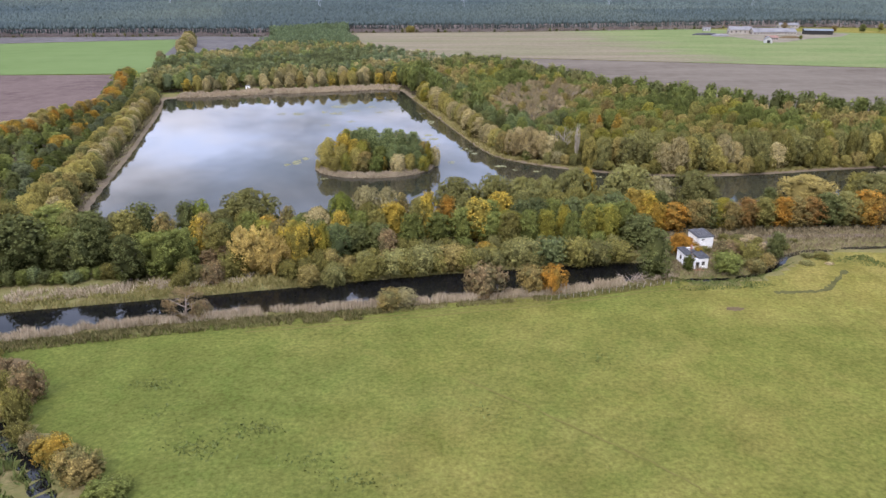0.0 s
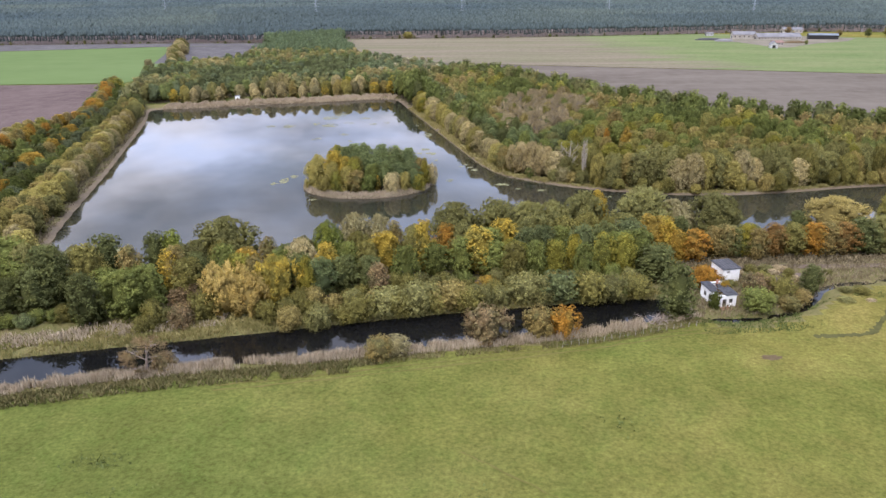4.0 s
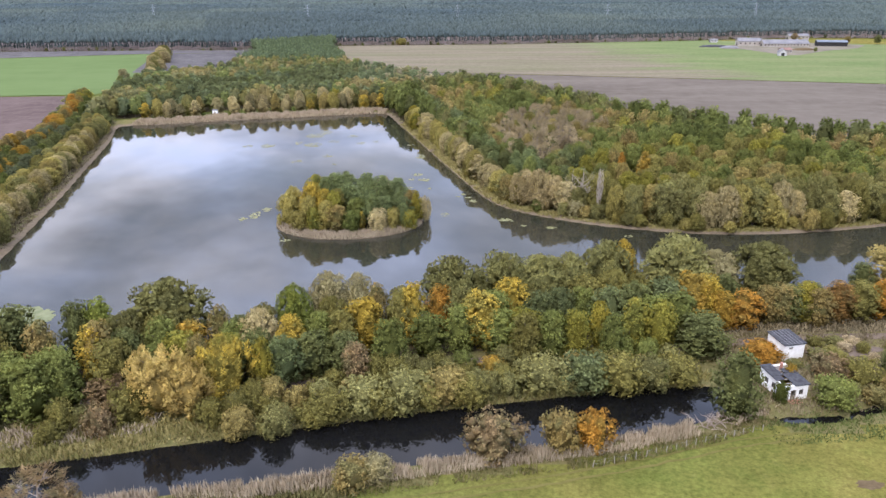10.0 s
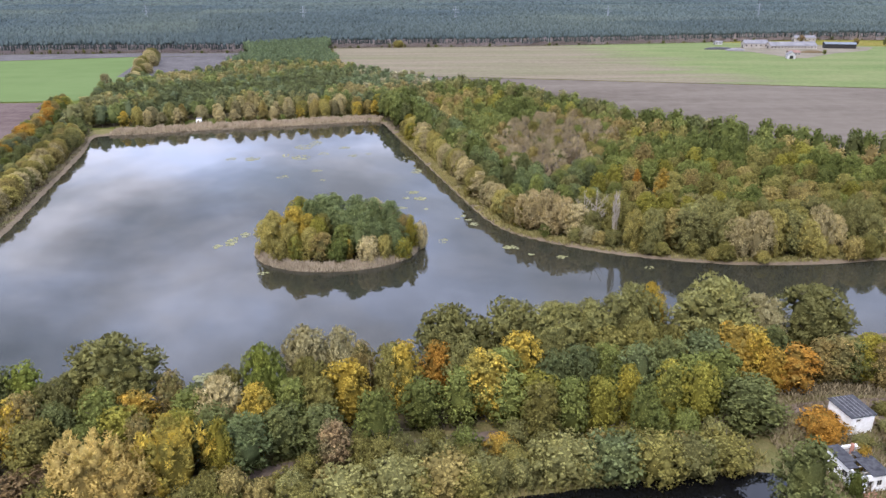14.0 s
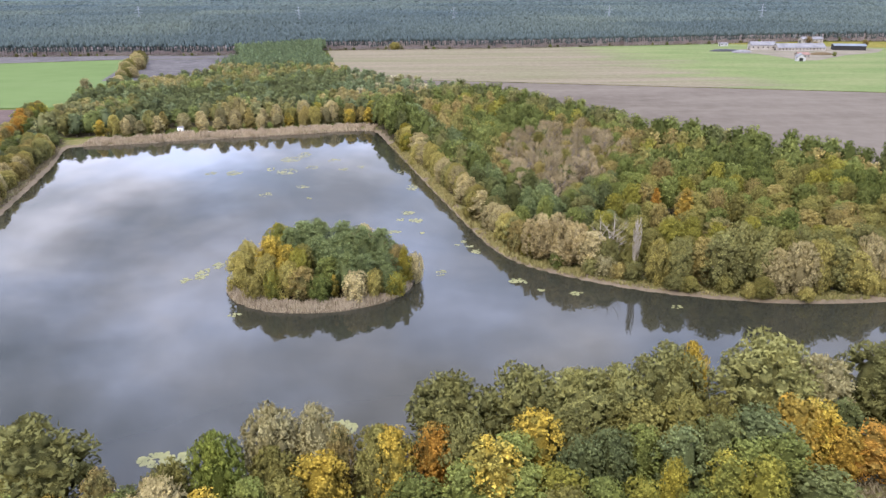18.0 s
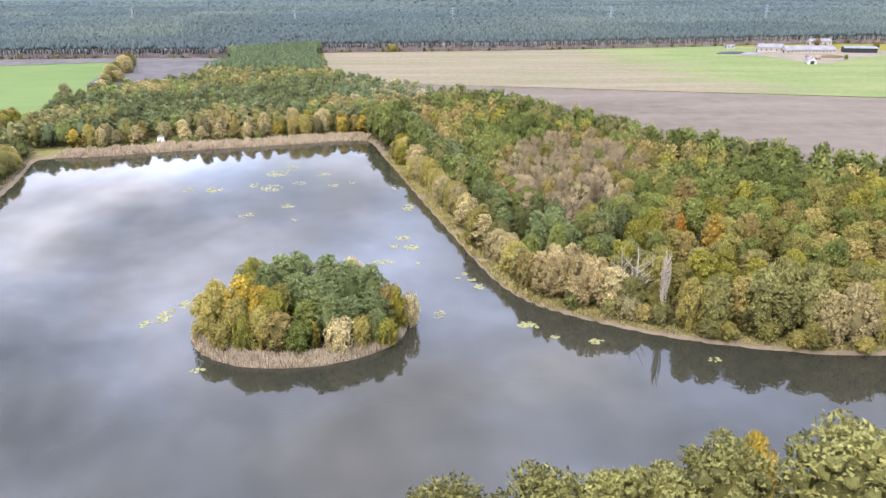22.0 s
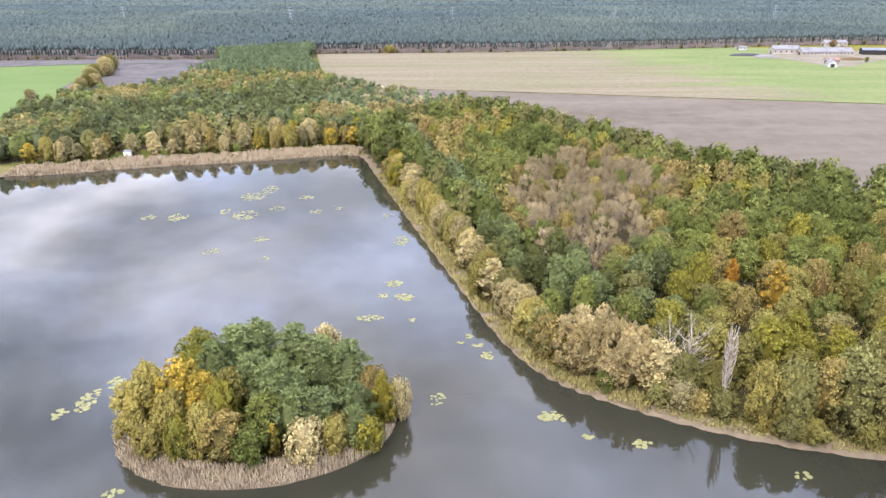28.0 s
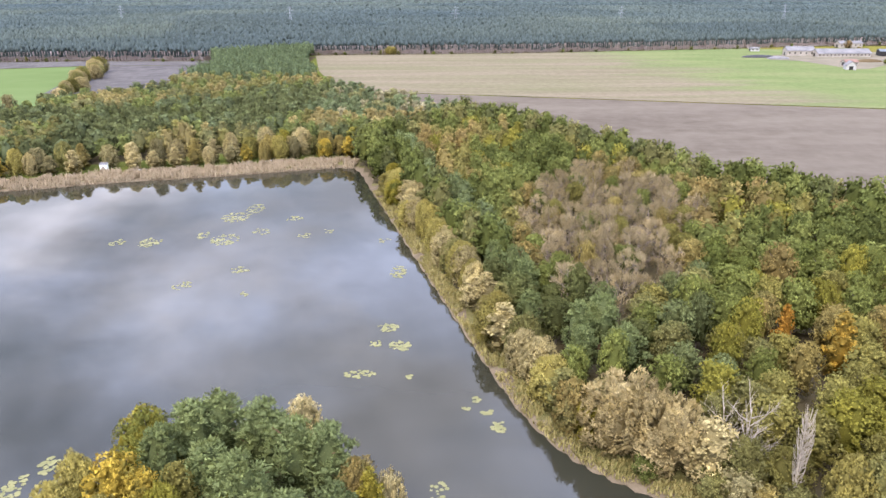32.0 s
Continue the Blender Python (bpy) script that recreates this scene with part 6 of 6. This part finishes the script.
# ---- bare patches in the meadow ----
def bare_patch(x, y, rx, ry, seed, material="bare_earth", label="bare dark soil patch in the meadow"):
    g = np.random.default_rng(seed)
    pts = [(x + rx * k * math.cos(a), y + ry * k * math.sin(a)) for a, k in zip(np.linspace(0, 2 * math.pi, 18, endpoint=False), g.uniform(0.75, 1.12, 18))]
    zz = land(x, y) + 0.16
    flat("bare_patch", pts, zz, material, label, "soil", smoothed=True)


bare_patch(63, 140.5, 2.2, 1.1, 1)
bare_patch(-80, 117, 3.2, 2.2, 2)
bare_patch(-71, 106, 2.0, 1.6, 3)
bare_patch(92, 155.5, 8.0, 0.8, 4)
bare_patch(80, 181, 8.5, 2.6, 5, "track", "trodden sandy ground beside the white house")


def worn_line(name, pts, width, seed, label, material="rut"):
    """A thin uneven strip of worn ground along a line."""
    g = np.random.default_rng(seed)
    line = smooth(pts, False, 10)
    d = np.gradient(line, axis=0)
    nr = np.stack([-d[:, 1], d[:, 0]], 1) / np.linalg.norm(d, axis=1)[:, None]
    line = line + nr * g.normal(size=(len(line), 1)) * 0.12
    w = width * g.uniform(0.25, 1.1, (len(line), 1))
    k = len(line)
    both = np.concatenate([line + nr * w, line - nr * w])
    zz = ground_height(both)[0] + 0.12 * np.sin(both[:, 0] * 0.11 + 1.7 * np.sin(both[:, 1] * 0.05)) * np.cos(both[:, 1] * 0.09) + 0.06 + dyke(both)
    tagged(new(name, raw_mesh(name, np.column_stack([both, zz]), np.array([(i, i + k, i + k + 1, i + 1) for i in range(k - 1)]), (material,))), label, "rut", kind="structure")


worn_line("meadow_rut", [(3, 112), (12, 105), (20, 98), (28, 91), (34, 85), (40, 77), (48, 66)], 0.2, 41, "thin dark rut across the meadow")
worn_line("wheel_track", [(-40, 131.5), (-15, 136.5), (10, 141.5), (30, 146.5), (48, 151.5), (60, 153.5)], 0.28, 42, "faint wheel track along the meadow edge")
worn_line("wheel_track", [(-40, 129.8), (-15, 134.8), (10, 139.8), (30, 144.8), (48, 149.8), (60, 151.8)], 0.28, 43, "faint wheel track along the meadow edge")
worn_line("wet_hollow", [(75.4, 149.2), (81.6, 149.7), (87.3, 150.5), (92.1, 154.8), (97.0, 159.7)], 0.9, 44, "dark wet hollow at the foot of the dyke", "wet_soil")


# ---- heap of cut branches at the canal end ----
heap = tagged(new("brush_pile"), "heap of bare grey cut branches on the canal bank", "brushwood")
heap.location = (45.8, 155.8, land(45.8, 155.8))
bg_ = np.random.default_rng(55)
for i_ in range(26):
    a_, e_ = bg_.uniform(0, 6.28), bg_.uniform(0.1, 0.75)
    p0_ = np.array([bg_.uniform(-2.6, 2.2), bg_.uniform(-1.2, 1.2), 0.05])
    p2_ = p0_ + np.array([math.cos(a_) * math.cos(e_), math.sin(a_) * math.cos(e_), math.sin(e_)]) * bg_.uniform(1.6, 3.4)
    p1_ = (p0_ + p2_) / 2 + np.array([0, 0, 0.3])
    bits_ = [tube([p0_, p1_, p2_], (0.09, 0.06, 0.02), 4)]
    for k_ in range(4):
        b_ = p1_ + (p2_ - p1_) * bg_.uniform(0, 0.8)
        bits_.append(tube([b_, b_ + bg_.normal(size=3) * np.array([0.5, 0.5, 0.3]) + np.array([0, 0, 0.35])], (0.03, 0.012), 3))
    for piece_ in bits_:
        part("branch", raw_mesh("branch", *piece_, ("bark_birch",)), heap)
log_ = tagged(new("fallen_trunk"), "pale bare trunk lying down the canal bank", "log")
log_.location = (-57.5, 156.0, land(-57.5, 156.0))
part("trunk", raw_mesh("trunk", *tube([(-2.5, -2.6, -0.1), (0, 0, 0.5), (2.6, 2.2, 1.1)], (0.2, 0.17, 0.1), 6), ("bark_dead",)), log_)
for p0_, p2_ in (((0.6, 0.5, 0.6), (1.4, -0.9, 1.5)), ((1.4, 1.2, 0.8), (0.7, 2.4, 1.7)), ((2.0, 1.7, 0.9), (3.4, 1.6, 1.9))):
    part("branch", raw_mesh("branch", *tube([p0_, p2_], (0.07, 0.02), 4), ("bark_dead",)), log_)


# ---- dark tufts in the meadow ----
tg_ = np.random.default_rng(61)
spots_ = np.concatenate([np.array(c_) + tg_.normal(size=(int(n_), 2)) * (2.6, 1.4) for c_, n_ in (((-38, 92), 200), ((-30, 97), 140), ((-46, 101), 120), ((-20, 88), 90), ((-52, 110), 160), ((8, 101), 90), ((30, 120), 60), ((-12, 84), 120), ((-30, 78), 160))])
blades("meadow_tufts", spots_, 0.35, 0.22, "green_tuft", "scattered dark green tufts in the meadow", 0.5, 14)
